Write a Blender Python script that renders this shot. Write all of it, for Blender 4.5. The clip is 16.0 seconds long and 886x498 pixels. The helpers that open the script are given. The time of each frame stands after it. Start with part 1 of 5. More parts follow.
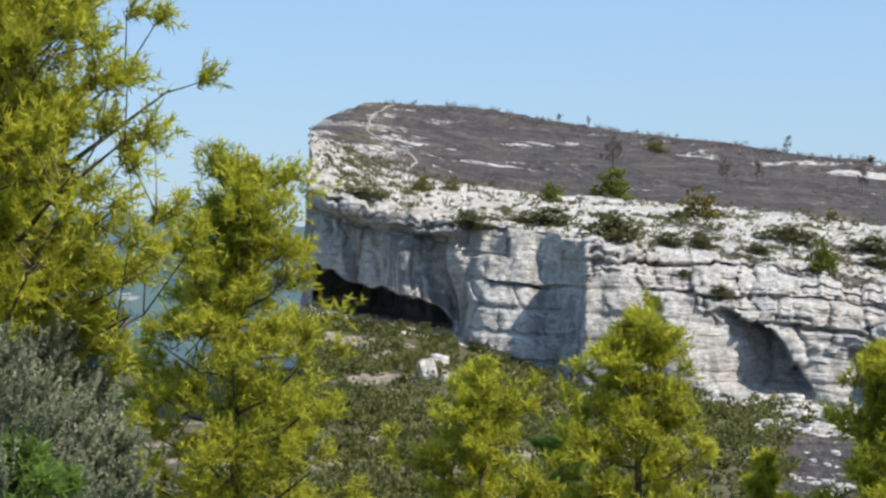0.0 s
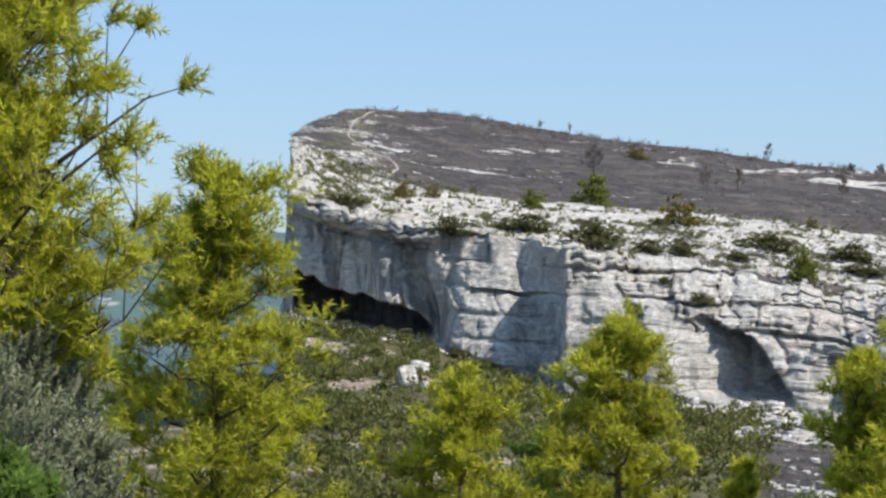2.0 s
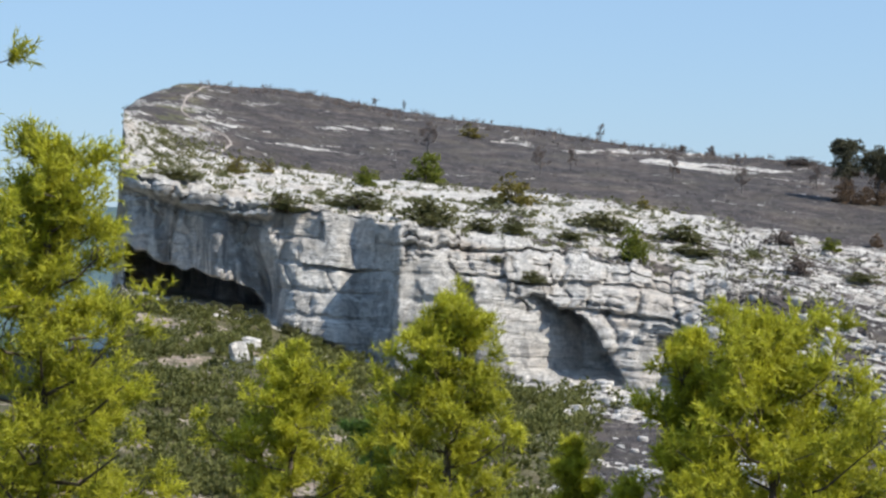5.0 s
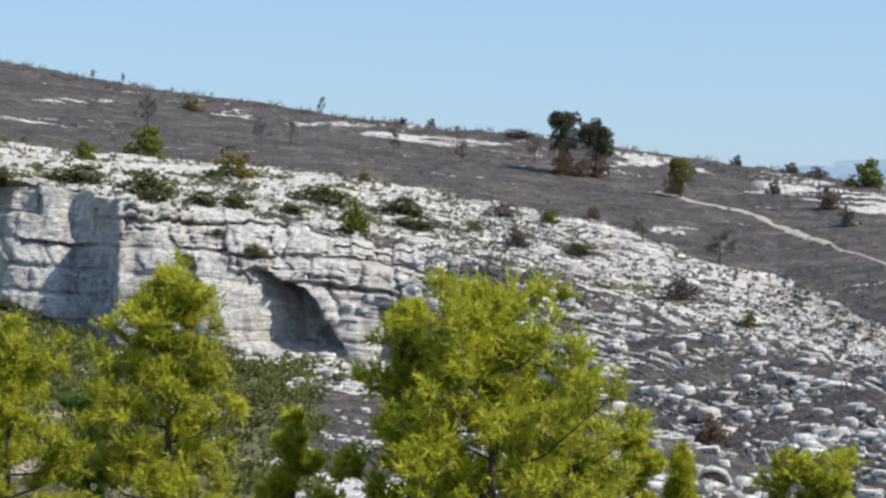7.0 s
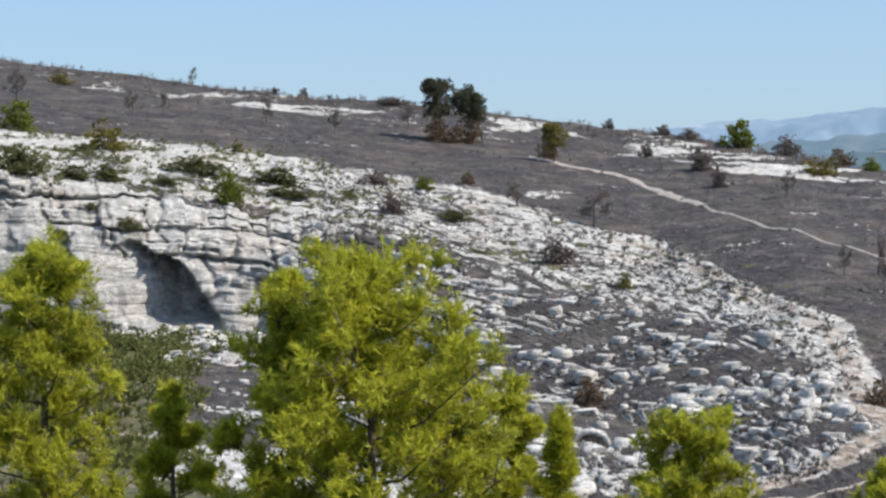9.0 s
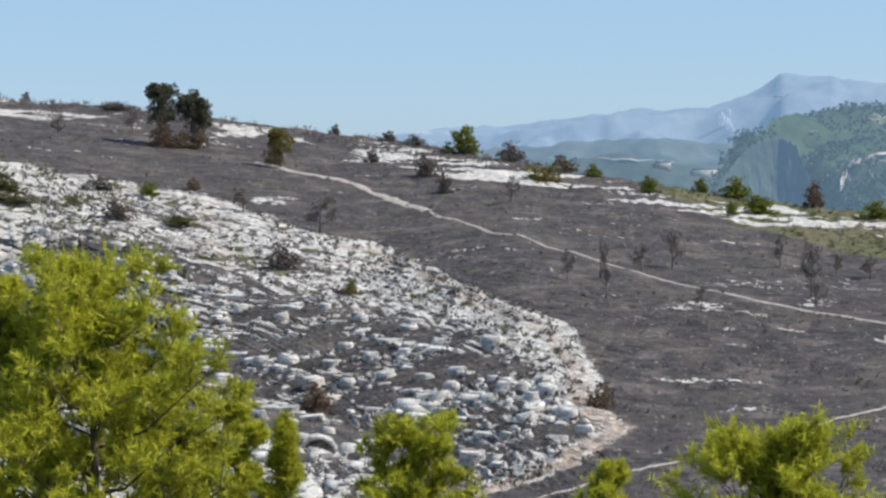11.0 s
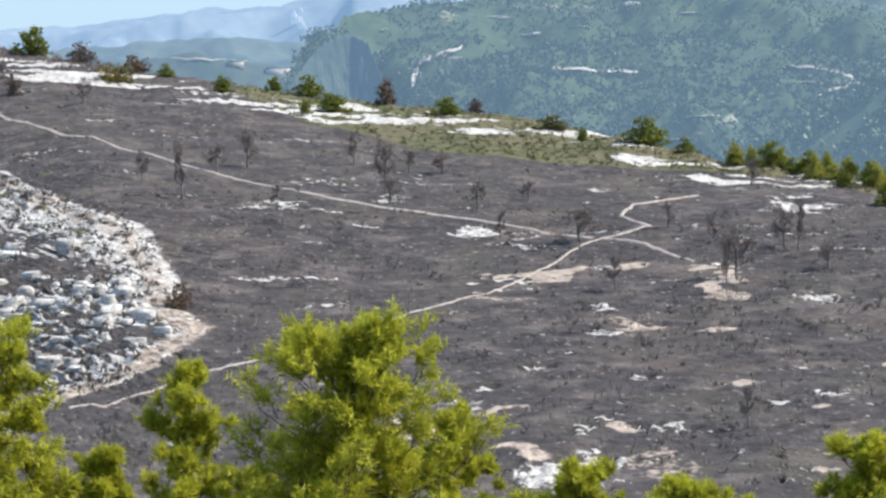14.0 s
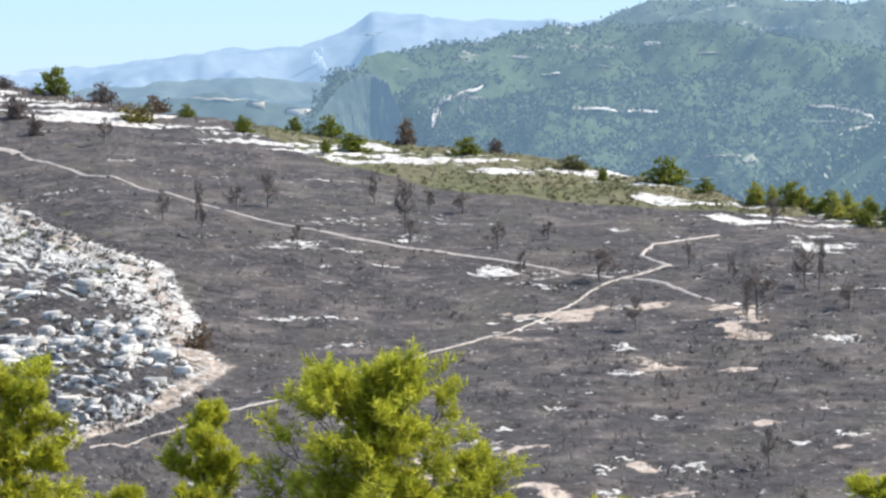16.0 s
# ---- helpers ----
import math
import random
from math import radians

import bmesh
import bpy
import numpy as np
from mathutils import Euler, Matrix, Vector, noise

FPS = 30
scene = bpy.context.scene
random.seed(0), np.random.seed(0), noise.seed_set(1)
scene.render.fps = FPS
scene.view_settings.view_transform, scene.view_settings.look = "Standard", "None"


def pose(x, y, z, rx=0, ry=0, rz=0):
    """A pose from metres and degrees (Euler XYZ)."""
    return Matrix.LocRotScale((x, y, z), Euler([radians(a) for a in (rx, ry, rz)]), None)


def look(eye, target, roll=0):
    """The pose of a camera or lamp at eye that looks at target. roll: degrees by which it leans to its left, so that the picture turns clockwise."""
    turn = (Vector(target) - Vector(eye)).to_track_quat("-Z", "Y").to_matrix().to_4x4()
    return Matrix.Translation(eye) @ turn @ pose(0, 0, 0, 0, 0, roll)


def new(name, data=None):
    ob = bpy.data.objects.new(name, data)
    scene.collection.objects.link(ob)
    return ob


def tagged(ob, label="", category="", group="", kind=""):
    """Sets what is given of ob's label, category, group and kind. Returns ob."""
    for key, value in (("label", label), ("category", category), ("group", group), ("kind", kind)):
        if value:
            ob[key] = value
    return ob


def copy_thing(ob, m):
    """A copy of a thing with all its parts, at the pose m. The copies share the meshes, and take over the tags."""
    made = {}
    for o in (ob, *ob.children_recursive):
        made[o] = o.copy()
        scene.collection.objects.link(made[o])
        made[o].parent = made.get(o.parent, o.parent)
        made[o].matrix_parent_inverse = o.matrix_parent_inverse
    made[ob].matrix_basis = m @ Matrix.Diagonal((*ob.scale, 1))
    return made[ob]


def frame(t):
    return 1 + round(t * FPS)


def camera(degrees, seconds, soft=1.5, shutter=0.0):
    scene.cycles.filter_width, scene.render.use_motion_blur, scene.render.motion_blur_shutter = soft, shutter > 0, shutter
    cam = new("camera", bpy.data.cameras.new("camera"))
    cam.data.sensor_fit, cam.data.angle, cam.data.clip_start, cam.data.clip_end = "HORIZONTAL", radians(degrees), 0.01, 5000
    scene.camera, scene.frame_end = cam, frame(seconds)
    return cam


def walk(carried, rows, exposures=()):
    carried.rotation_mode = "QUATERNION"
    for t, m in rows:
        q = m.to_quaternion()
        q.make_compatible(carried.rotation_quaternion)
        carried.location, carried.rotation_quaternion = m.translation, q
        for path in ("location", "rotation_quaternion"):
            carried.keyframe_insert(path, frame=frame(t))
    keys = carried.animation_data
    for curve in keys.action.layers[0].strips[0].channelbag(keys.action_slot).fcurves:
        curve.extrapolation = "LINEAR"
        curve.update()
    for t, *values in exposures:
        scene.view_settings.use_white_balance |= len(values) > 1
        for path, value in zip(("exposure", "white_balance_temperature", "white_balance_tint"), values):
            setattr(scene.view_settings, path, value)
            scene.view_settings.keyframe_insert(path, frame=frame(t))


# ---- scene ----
cam = camera(21.44, 16.0, soft=2.5)
EYE = 20.0      # height of the eye over the datum; the valley floor lies at about 2
ARM = 0.25      # the camera swings on an outstretched arm
# seconds, pitch, roll, turn
ROWS = [
    (0.0, -0.500, -0.000, -0.000), (0.5, -0.581, -0.027, 0.126), (1.0, -0.520, -0.066, 0.181),
    (1.5, -0.450, -0.173, -0.238), (2.0, -0.341, -0.194, -0.469), (2.5, -0.534, -0.075, -0.846),
    (3.0, -0.724, 0.067, -1.049), (3.2, -0.711, 0.030, -0.894), (5.3, -0.958, -0.863, -5.625),
    (5.5, -1.074, -0.841, -6.353), (6.0, -1.126, -0.905, -7.853), (6.5, -1.296, -0.627, -9.525),
    (7.0, -1.443, -0.628, -11.354), (7.5, -1.724, -0.186, -12.690), (8.0, -1.891, -0.121, -13.537),
    (8.2, -1.971, 0.086, -13.641), (10.3, -2.395, 0.346, -17.271), (10.5, -2.196, 0.293, -18.107),
    (11.0, -2.141, 0.433, -21.125), (11.5, -2.077, -0.654, -22.224), (12.0, -3.291, 0.013, -24.406),
    (12.5, -3.721, 0.218, -26.366), (13.0, -3.784, 0.903, -28.874), (13.5, -3.973, 0.907, -30.224),
    (14.0, -4.736, 1.064, -31.530), (14.5, -5.204, 1.634, -32.678), (15.0, -4.833, 1.405, -32.866),
    (15.5, -4.526, 1.182, -32.242), (16.0, -3.754, 1.097, -31.035),
]


def swing(t, pitch, roll, turn):
    return pose(-ARM * math.sin(radians(turn)), ARM * math.cos(radians(turn)), EYE, 90 + pitch, roll, turn)


walk(cam, [(row[0], swing(*row)) for row in ROWS], [(0, 0.18), (8, 0.15), (11.5, 0.05), (12.2, 0.0), (13.0, 0.14), (13.5, 0.32), (14.5, 0.55), (15.2, 0.58), (16, 0.64)])

# ---- world and sun ----
SUN_AZ, SUN_EL = 116.0, 47.0
world = bpy.data.worlds.new("sky")
scene.world = world
world.use_nodes = True
wn = world.node_tree
sky = wn.nodes.new("ShaderNodeTexSky")
sky.sky_type = "NISHITA"
sky.sun_disc = False
sky.sun_elevation, sky.sun_rotation = radians(SUN_EL), radians(SUN_AZ)
sky.altitude, sky.air_density, sky.dust_density, sky.ozone_density = 200, 1.0, 0.2, 3.0
tint = wn.nodes.new("ShaderNodeMix")
tint.data_type, tint.blend_type = "RGBA", "MULTIPLY"
tint.inputs[0].default_value = 1.0
tint.inputs[7].default_value = (0.096, 0.116, 0.148, 1)
wn.links.new(sky.outputs[0], tint.inputs[6])
haze = wn.nodes.new("ShaderNodeMix")     # summer haze evens out the whole dome
haze.data_type = "RGBA"
haze.inputs[0].default_value = 0.55
haze.inputs[7].default_value = (0.465, 0.69, 0.965, 1)
wn.links.new(tint.outputs[2], haze.inputs[6])
wn.links.new(haze.outputs[2], wn.nodes["Background"].inputs[0])
wn.nodes["Background"].inputs[1].default_value = 0.82
sun_data = bpy.data.lights.new("sun", "SUN")
sun_data.energy, sun_data.angle, sun_data.color = 5.0, radians(0.5), (1.0, 0.94, 0.84)
sun_dir = Vector((math.sin(radians(SUN_AZ)) * math.cos(radians(SUN_EL)), math.cos(radians(SUN_AZ)) * math.cos(radians(SUN_EL)), math.sin(radians(SUN_EL))))
sun = new("sun", sun_data)
sun.matrix_world = look(sun_dir * 200, (0, 0, 0))


# ---- materials ----
class Mat:
    """A small helper round one node material."""

    def __init__(self, name):
        self.m = bpy.data.materials.new(name)
        self.m.use_nodes = True
        self.t = self.m.node_tree
        self.b = self.t.nodes["Principled BSDF"]
        self.out = self.t.nodes["Material Output"]
        self.b.inputs["Roughness"].default_value = 0.9
        self.b.inputs["Specular IOR Level"].default_value = 0.2
        self.pos = self.t.nodes.new("ShaderNodeNewGeometry").outputs["Position"]

    def put(self, value, socket):
        if isinstance(value, bpy.types.NodeSocket):
            self.t.links.new(value, socket)
        elif isinstance(value, (tuple, list)) and len(value) == 3 and socket.type == "RGBA":
            socket.default_value = (*value, 1)
        else:
            socket.default_value = value

    def noise(self, scale, detail=4.0, rough=0.55, stretch=(1, 1, 1), shift=(0, 0, 0)):
        mp = self.t.nodes.new("ShaderNodeMapping")
        mp.inputs["Scale"].default_value = stretch
        mp.inputs["Location"].default_value = shift
        self.t.links.new(self.pos, mp.inputs[0])
        n = self.t.nodes.new("ShaderNodeTexNoise")
        n.inputs["Scale"].default_value, n.inputs["Detail"].default_value, n.inputs["Roughness"].default_value = scale, detail, rough
        self.t.links.new(mp.outputs[0], n.inputs["Vector"])
        return n.outputs["Fac"]

    def ramp(self, fac, lo, hi):
        r = self.t.nodes.new("ShaderNodeMapRange")
        r.interpolation_type = "SMOOTHSTEP"
        self.put(fac, r.inputs["Value"])
        r.inputs["From Min"].default_value, r.inputs["From Max"].default_value = lo, hi
        return r.outputs["Result"]

    def math(self, op, a, b=0.0):
        n = self.t.nodes.new("ShaderNodeMath")
        n.operation = op
        self.put(a, n.inputs[0])
        self.put(b, n.inputs[1])
        return n.outputs[0]

    def mix(self, fac, a, b):
        n = self.t.nodes.new("ShaderNodeMix")
        n.data_type = "RGBA"
        self.put(fac, n.inputs[0])
        self.put(a, n.inputs[6])
        self.put(b, n.inputs[7])
        return n.outputs[2]

    def attr(self, name):
        n = self.t.nodes.new("ShaderNodeAttribute")
        n.attribute_name = name
        return n

    def color(self, c):
        self.put(c, self.b.inputs["Base Color"])
        return self

    def bump(self, height, strength, dist):
        n = self.t.nodes.new("ShaderNodeBump")
        n.inputs["Strength"].default_value, n.inputs["Distance"].default_value = strength, dist
        self.put(height, n.inputs["Height"])
        self.t.links.new(n.outputs[0], self.b.inputs["Normal"])
        return self


def limestone(m, flute=0.3):
    """Colour and relief of the pale limestone: cream and grey beds, dark weather streaks, ochre stains."""
    grain = m.noise(1.6, 6, 0.65)
    large = m.noise(0.11, 4, 0.6, shift=(7, 3, 1))
    streak = m.noise(0.55, 5, 0.65, stretch=(1, 1, 0.13))
    beds = m.noise(0.5, 4, 0.6, stretch=(0.16, 0.16, 2.6), shift=(0, 0, 9))
    c = m.mix(m.ramp(grain, 0.35, 0.7), (0.575, 0.55, 0.515), (0.82, 0.78, 0.73))
    crack = m.noise(1.1, 5, 0.7, stretch=(0.45, 0.45, 1.6), shift=(2, 8, 4))
    c = m.mix(m.math("MULTIPLY", m.ramp(crack, 0.59, 0.65), 0.42), c, (0.21, 0.20, 0.185))
    seam = m.math("ABSOLUTE", m.math("SUBTRACT", m.noise(0.8, 6, 0.65, stretch=(0.22, 0.22, 2.6), shift=(4, 4, 4)), 0.5))
    c = m.mix(m.math("MULTIPLY", m.math("SUBTRACT", 1.0, m.ramp(seam, 0.003, 0.022)), m.math("SUBTRACT", 0.36, m.math("MULTIPLY", flute, 0.36))), c, (0.15, 0.14, 0.13))
    c = m.mix(m.math("MULTIPLY", m.ramp(m.noise(0.42, 5, 0.65, shift=(13, 2, 6)), 0.5, 0.68), 0.3), c, (0.40, 0.38, 0.355))
    c = m.mix(m.math("MULTIPLY", m.ramp(large, 0.5, 0.68), 0.45), c, (0.60, 0.50, 0.41))
    c = m.mix(m.math("MULTIPLY", m.ramp(streak, 0.49, 0.60), m.math("ADD", 0.26, m.math("MULTIPLY", flute, 0.5))), c, (0.22, 0.215, 0.21))
    c = m.mix(m.math("MULTIPLY", m.ramp(beds, 0.56, 0.66), m.math("SUBTRACT", 0.26, m.math("MULTIPLY", flute, 0.26))), c, (0.24, 0.23, 0.215))
    fissure = m.math("ABSOLUTE", m.math("SUBTRACT", m.noise(1.5, 5, 0.7, stretch=(0.28, 0.28, 2.0), shift=(6, 1, 14)), 0.5))
    c = m.mix(m.math("MULTIPLY", m.math("SUBTRACT", 1.0, m.ramp(fissure, 0.003, 0.018)), 0.42), c, (0.10, 0.095, 0.09))
    grit = m.noise(5.0, 4, 0.7, shift=(3, 17, 5))
    c = m.mix(m.math("MULTIPLY", m.ramp(grit, 0.54, 0.66), 0.22), c, (0.27, 0.26, 0.245))
    return c, m.math("ADD", grain, m.math("MULTIPLY", m.ramp(fissure, 0.0, 0.03), 0.35)), beds


def make_ground():
    m = Mat("burnt_garrigue_ground")
    zone = m.attr("zone")
    sep = m.t.nodes.new("ShaderNodeSeparateColor")
    m.t.links.new(zone.outputs["Color"], sep.inputs[0])
    burnt, scrub, dirt = sep.outputs[0], sep.outputs[1], sep.outputs[2]
    rock, grain, beds = limestone(m, zone.outputs["Alpha"])
    fine = m.noise(0.9, 6, 0.7, stretch=(1, 0.7, 1), shift=(3, 1, 0))
    broad = m.noise(0.09, 5, 0.6, shift=(11, 5, 0))
    speck = m.noise(2.6, 3, 0.6, stretch=(1, 0.5, 1), shift=(1, 9, 0))
    ash = m.mix(m.ramp(fine, 0.36, 0.66), (0.034, 0.030, 0.031), (0.092, 0.080, 0.079))
    ash = m.mix(m.math("MULTIPLY", m.ramp(broad, 0.5, 0.7), 0.5), ash, (0.165, 0.128, 0.105))
    wide = m.noise(0.035, 4, 0.55, shift=(31, 2, 0))
    ash = m.mix(m.math("MULTIPLY", m.ramp(wide, 0.45, 0.62), 0.45), ash, (0.062, 0.054, 0.054))
    ash = m.mix(m.math("MULTIPLY", m.ramp(m.noise(0.22, 5, 0.65, shift=(8, 20, 0)), 0.50, 0.66), 0.6), ash, (0.195, 0.162, 0.144))
    ash = m.mix(m.math("MULTIPLY", m.ramp(m.noise(0.13, 6, 0.7, shift=(3, 40, 0)), 0.48, 0.62), 0.4), ash, (0.115, 0.102, 0.078))
    ash = m.mix(m.math("MULTIPLY", m.ramp(m.noise(0.3, 6, 0.75, stretch=(1, 0.8, 1), shift=(50, 4, 0)), 0.54, 0.68), 0.5), ash, (0.042, 0.037, 0.038))
    ash = m.mix(m.math("MULTIPLY", m.ramp(m.noise(4.5, 4, 0.75, stretch=(1, 0.6, 1), shift=(21, 3, 0)), 0.46, 0.66), 0.6), ash, (0.024, 0.021, 0.022))
    ash = m.mix(m.math("MULTIPLY", m.ramp(speck, 0.63, 0.71), 0.7), ash, (0.45, 0.43, 0.40))
    green = m.mix(m.ramp(fine, 0.35, 0.65), (0.055, 0.062, 0.028), (0.15, 0.145, 0.07))
    green = m.mix(m.math("MULTIPLY", m.ramp(broad, 0.42, 0.6), 0.6), green, (0.165, 0.135, 0.085))
    soil = m.mix(m.ramp(fine, 0.3, 0.7), (0.30, 0.235, 0.19), (0.52, 0.43, 0.36))
    wob = m.math("MULTIPLY", m.math("SUBTRACT", m.noise(0.7, 6, 0.7, shift=(5, 5, 5)), 0.5), 1.5)
    stones = m.math("MULTIPLY", m.math("SUBTRACT", m.noise(2.0, 4, 0.7, stretch=(1, 0.6, 1), shift=(15, 5, 2)), 0.5), 1.5)
    ragged = m.math("ADD", wob, stones)
    c = m.mix(m.ramp(m.math("ADD", burnt, ragged), 0.42, 0.58), rock, ash)
    c = m.mix(m.ramp(m.math("ADD", scrub, wob), 0.42, 0.58), c, green)
    c = m.mix(m.ramp(m.math("ADD", dirt, ragged), 0.42, 0.78), c, soil)
    m.color(c)
    bare = m.math("SUBTRACT", 1.0, m.math("MULTIPLY", burnt, 0.85))
    seamy = m.math("MULTIPLY", m.math("ABSOLUTE", m.math("SUBTRACT", m.noise(0.8, 6, 0.65, stretch=(0.22, 0.22, 2.6), shift=(4, 4, 4)), 0.5)), 2.5)
    layered = m.math("MULTIPLY", m.math("ADD", m.math("MULTIPLY", beds, 0.6), seamy), bare)
    rough = m.math("ADD", m.math("MULTIPLY", grain, 0.5), m.math("MULTIPLY", fine, 0.5))
    rise = m.math("ADD", layered, m.math("MULTIPLY", rough, m.math("SUBTRACT", 1.0, m.math("MULTIPLY", burnt, 0.55))))
    return m.bump(rise, 0.9, 0.5).m



def make_rock():
    m = Mat("pale_limestone")
    c, grain, beds = limestone(m)
    return m.color(c).bump(m.math("ADD", grain, m.math("MULTIPLY", beds, 0.4)), 0.8, 0.25).m


def make_leaf(name, dark, light, translucent=0.35, old=None, glow=None, air=0.26):
    """Foliage: a tone for each clump, a shade for each needle or leaf, some light passing through."""
    m = Mat(name)
    tone = m.attr("tone").outputs["Fac"]
    rnd = m.t.nodes.new("ShaderNodeNewGeometry").outputs["Random Per Island"]
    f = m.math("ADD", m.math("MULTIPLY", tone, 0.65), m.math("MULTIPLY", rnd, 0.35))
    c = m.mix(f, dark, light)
    if old:
        c = m.mix(m.ramp(rnd, 0.86, 0.9), c, old)
    m.color(c)
    # haze over far crowns, put in as a glow of the leaves
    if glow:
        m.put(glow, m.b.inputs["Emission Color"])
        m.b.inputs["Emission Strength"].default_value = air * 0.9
    m.b.inputs["Roughness"].default_value = 0.55
    m.b.inputs["Specular IOR Level"].default_value = 0.3
    if translucent:
        tr = m.t.nodes.new("ShaderNodeBsdfTranslucent")
        m.put(c, tr.inputs[0])
        mx = m.t.nodes.new("ShaderNodeMixShader")
        mx.inputs[0].default_value = translucent
        m.t.links.new(m.b.outputs[0], mx.inputs[1])
        m.t.links.new(tr.outputs[0], mx.inputs[2])
        m.t.links.new(mx.outputs[0], m.out.inputs[0])
    return m.m


def make_bark(name, dark, light):
    m = Mat(name)
    n = m.noise(9, 5, 0.7, stretch=(1, 1, 0.25))
    return m.color(m.mix(m.ramp(n, 0.35, 0.65), dark, light)).bump(n, 0.8, 0.02).m


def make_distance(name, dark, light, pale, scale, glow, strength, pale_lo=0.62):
    """Wooded hills far off; the haze of the air in between is put in as a blue glow."""
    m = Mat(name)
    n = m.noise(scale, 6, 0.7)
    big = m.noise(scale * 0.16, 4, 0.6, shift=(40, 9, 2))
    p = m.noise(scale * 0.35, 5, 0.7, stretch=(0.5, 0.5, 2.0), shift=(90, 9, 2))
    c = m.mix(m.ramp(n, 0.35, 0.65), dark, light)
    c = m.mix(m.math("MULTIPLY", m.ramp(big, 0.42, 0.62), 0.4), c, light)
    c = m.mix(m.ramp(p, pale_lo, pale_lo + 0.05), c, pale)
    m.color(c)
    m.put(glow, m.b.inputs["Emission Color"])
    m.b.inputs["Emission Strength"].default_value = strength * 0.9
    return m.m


GROUND = make_ground()
ROCK = make_rock()
PATH = Mat("trodden_limestone_path")
PATH.color(PATH.mix(PATH.ramp(PATH.noise(2.0, 5, 0.7), 0.3, 0.7), (0.27, 0.23, 0.205), (0.47, 0.415, 0.37)))
PATH = PATH.m
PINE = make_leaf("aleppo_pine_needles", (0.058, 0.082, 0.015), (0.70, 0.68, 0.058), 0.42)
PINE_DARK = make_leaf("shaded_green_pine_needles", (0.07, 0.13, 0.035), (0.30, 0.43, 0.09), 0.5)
JUNIPER = make_leaf("grey_green_juniper_sprays", (0.022, 0.034, 0.02), (0.46, 0.48, 0.30), 0.3)
GROVE_LEAF = make_leaf("bright_grove_foliage", (0.20, 0.22, 0.05), (0.58, 0.55, 0.11), 0.5)
BUSH = make_leaf("bush_foliage", (0.07, 0.10, 0.02), (0.34, 0.36, 0.055), 0.4)
LOW = make_leaf("low_garrigue_foliage", (0.10, 0.105, 0.045), (0.25, 0.245, 0.10), 0.35)
DRY = make_leaf("scorched_dry_foliage", (0.13, 0.09, 0.065), (0.30, 0.20, 0.12), 0.25)
MIXED = make_leaf("half_scorched_foliage", (0.13, 0.12, 0.03), (0.33, 0.27, 0.07), 0.3)
CHAR_LEAF = make_leaf("charred_foliage", (0.125, 0.10, 0.088), (0.27, 0.215, 0.185), 0.15)
BARK = make_bark("pine_bark", (0.05, 0.04, 0.033), (0.17, 0.135, 0.11))
CHAR = make_bark("charred_wood", (0.085, 0.075, 0.07), (0.22, 0.195, 0.18))
# glow colour that stands in for haze on everything far off
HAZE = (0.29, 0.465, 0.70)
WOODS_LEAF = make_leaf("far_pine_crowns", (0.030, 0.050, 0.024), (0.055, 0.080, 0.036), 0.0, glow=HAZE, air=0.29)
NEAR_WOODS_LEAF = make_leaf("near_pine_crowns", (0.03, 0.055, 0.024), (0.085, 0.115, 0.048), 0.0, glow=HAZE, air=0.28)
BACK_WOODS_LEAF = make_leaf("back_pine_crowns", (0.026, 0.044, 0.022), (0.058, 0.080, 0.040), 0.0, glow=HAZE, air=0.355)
TALL = make_leaf("dark_ridge_pine_needles", (0.065, 0.068, 0.05), (0.19, 0.18, 0.105), 0.3)
VALLEY = make_leaf("valley_scrub_foliage", (0.09, 0.10, 0.032), (0.25, 0.25, 0.075), 0.35)
STRIP = make_leaf("green_strip_scrub", (0.095, 0.088, 0.042), (0.185, 0.165, 0.078), 0.3)
ASH_SCRUB = make_leaf("ashen_scrub", (0.075, 0.067, 0.063), (0.20, 0.178, 0.16), 0.1)
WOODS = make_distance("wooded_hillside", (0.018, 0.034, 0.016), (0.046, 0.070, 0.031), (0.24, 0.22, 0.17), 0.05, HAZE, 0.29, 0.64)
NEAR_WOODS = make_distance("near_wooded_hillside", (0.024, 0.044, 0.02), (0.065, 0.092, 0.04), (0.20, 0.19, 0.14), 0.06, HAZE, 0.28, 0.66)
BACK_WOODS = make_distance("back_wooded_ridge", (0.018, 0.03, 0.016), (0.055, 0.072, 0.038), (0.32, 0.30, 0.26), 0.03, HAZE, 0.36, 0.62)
# the cliff's blue shade and haze are both put into colour and glow
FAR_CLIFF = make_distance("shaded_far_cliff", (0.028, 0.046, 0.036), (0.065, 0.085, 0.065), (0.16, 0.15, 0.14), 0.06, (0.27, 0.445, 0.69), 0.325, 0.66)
# the farthest hills carry haze in bluish base colours as well as the glow
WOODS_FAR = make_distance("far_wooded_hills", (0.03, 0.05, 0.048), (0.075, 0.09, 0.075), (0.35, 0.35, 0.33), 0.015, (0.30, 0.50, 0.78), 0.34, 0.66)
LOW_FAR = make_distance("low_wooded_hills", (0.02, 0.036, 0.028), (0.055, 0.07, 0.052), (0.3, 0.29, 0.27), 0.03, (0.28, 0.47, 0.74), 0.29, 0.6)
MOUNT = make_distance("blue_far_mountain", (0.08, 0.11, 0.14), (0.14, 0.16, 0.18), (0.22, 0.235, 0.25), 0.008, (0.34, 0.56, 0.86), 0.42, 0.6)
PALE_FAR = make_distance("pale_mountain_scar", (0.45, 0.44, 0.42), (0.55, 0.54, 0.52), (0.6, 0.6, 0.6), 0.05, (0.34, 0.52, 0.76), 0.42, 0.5)
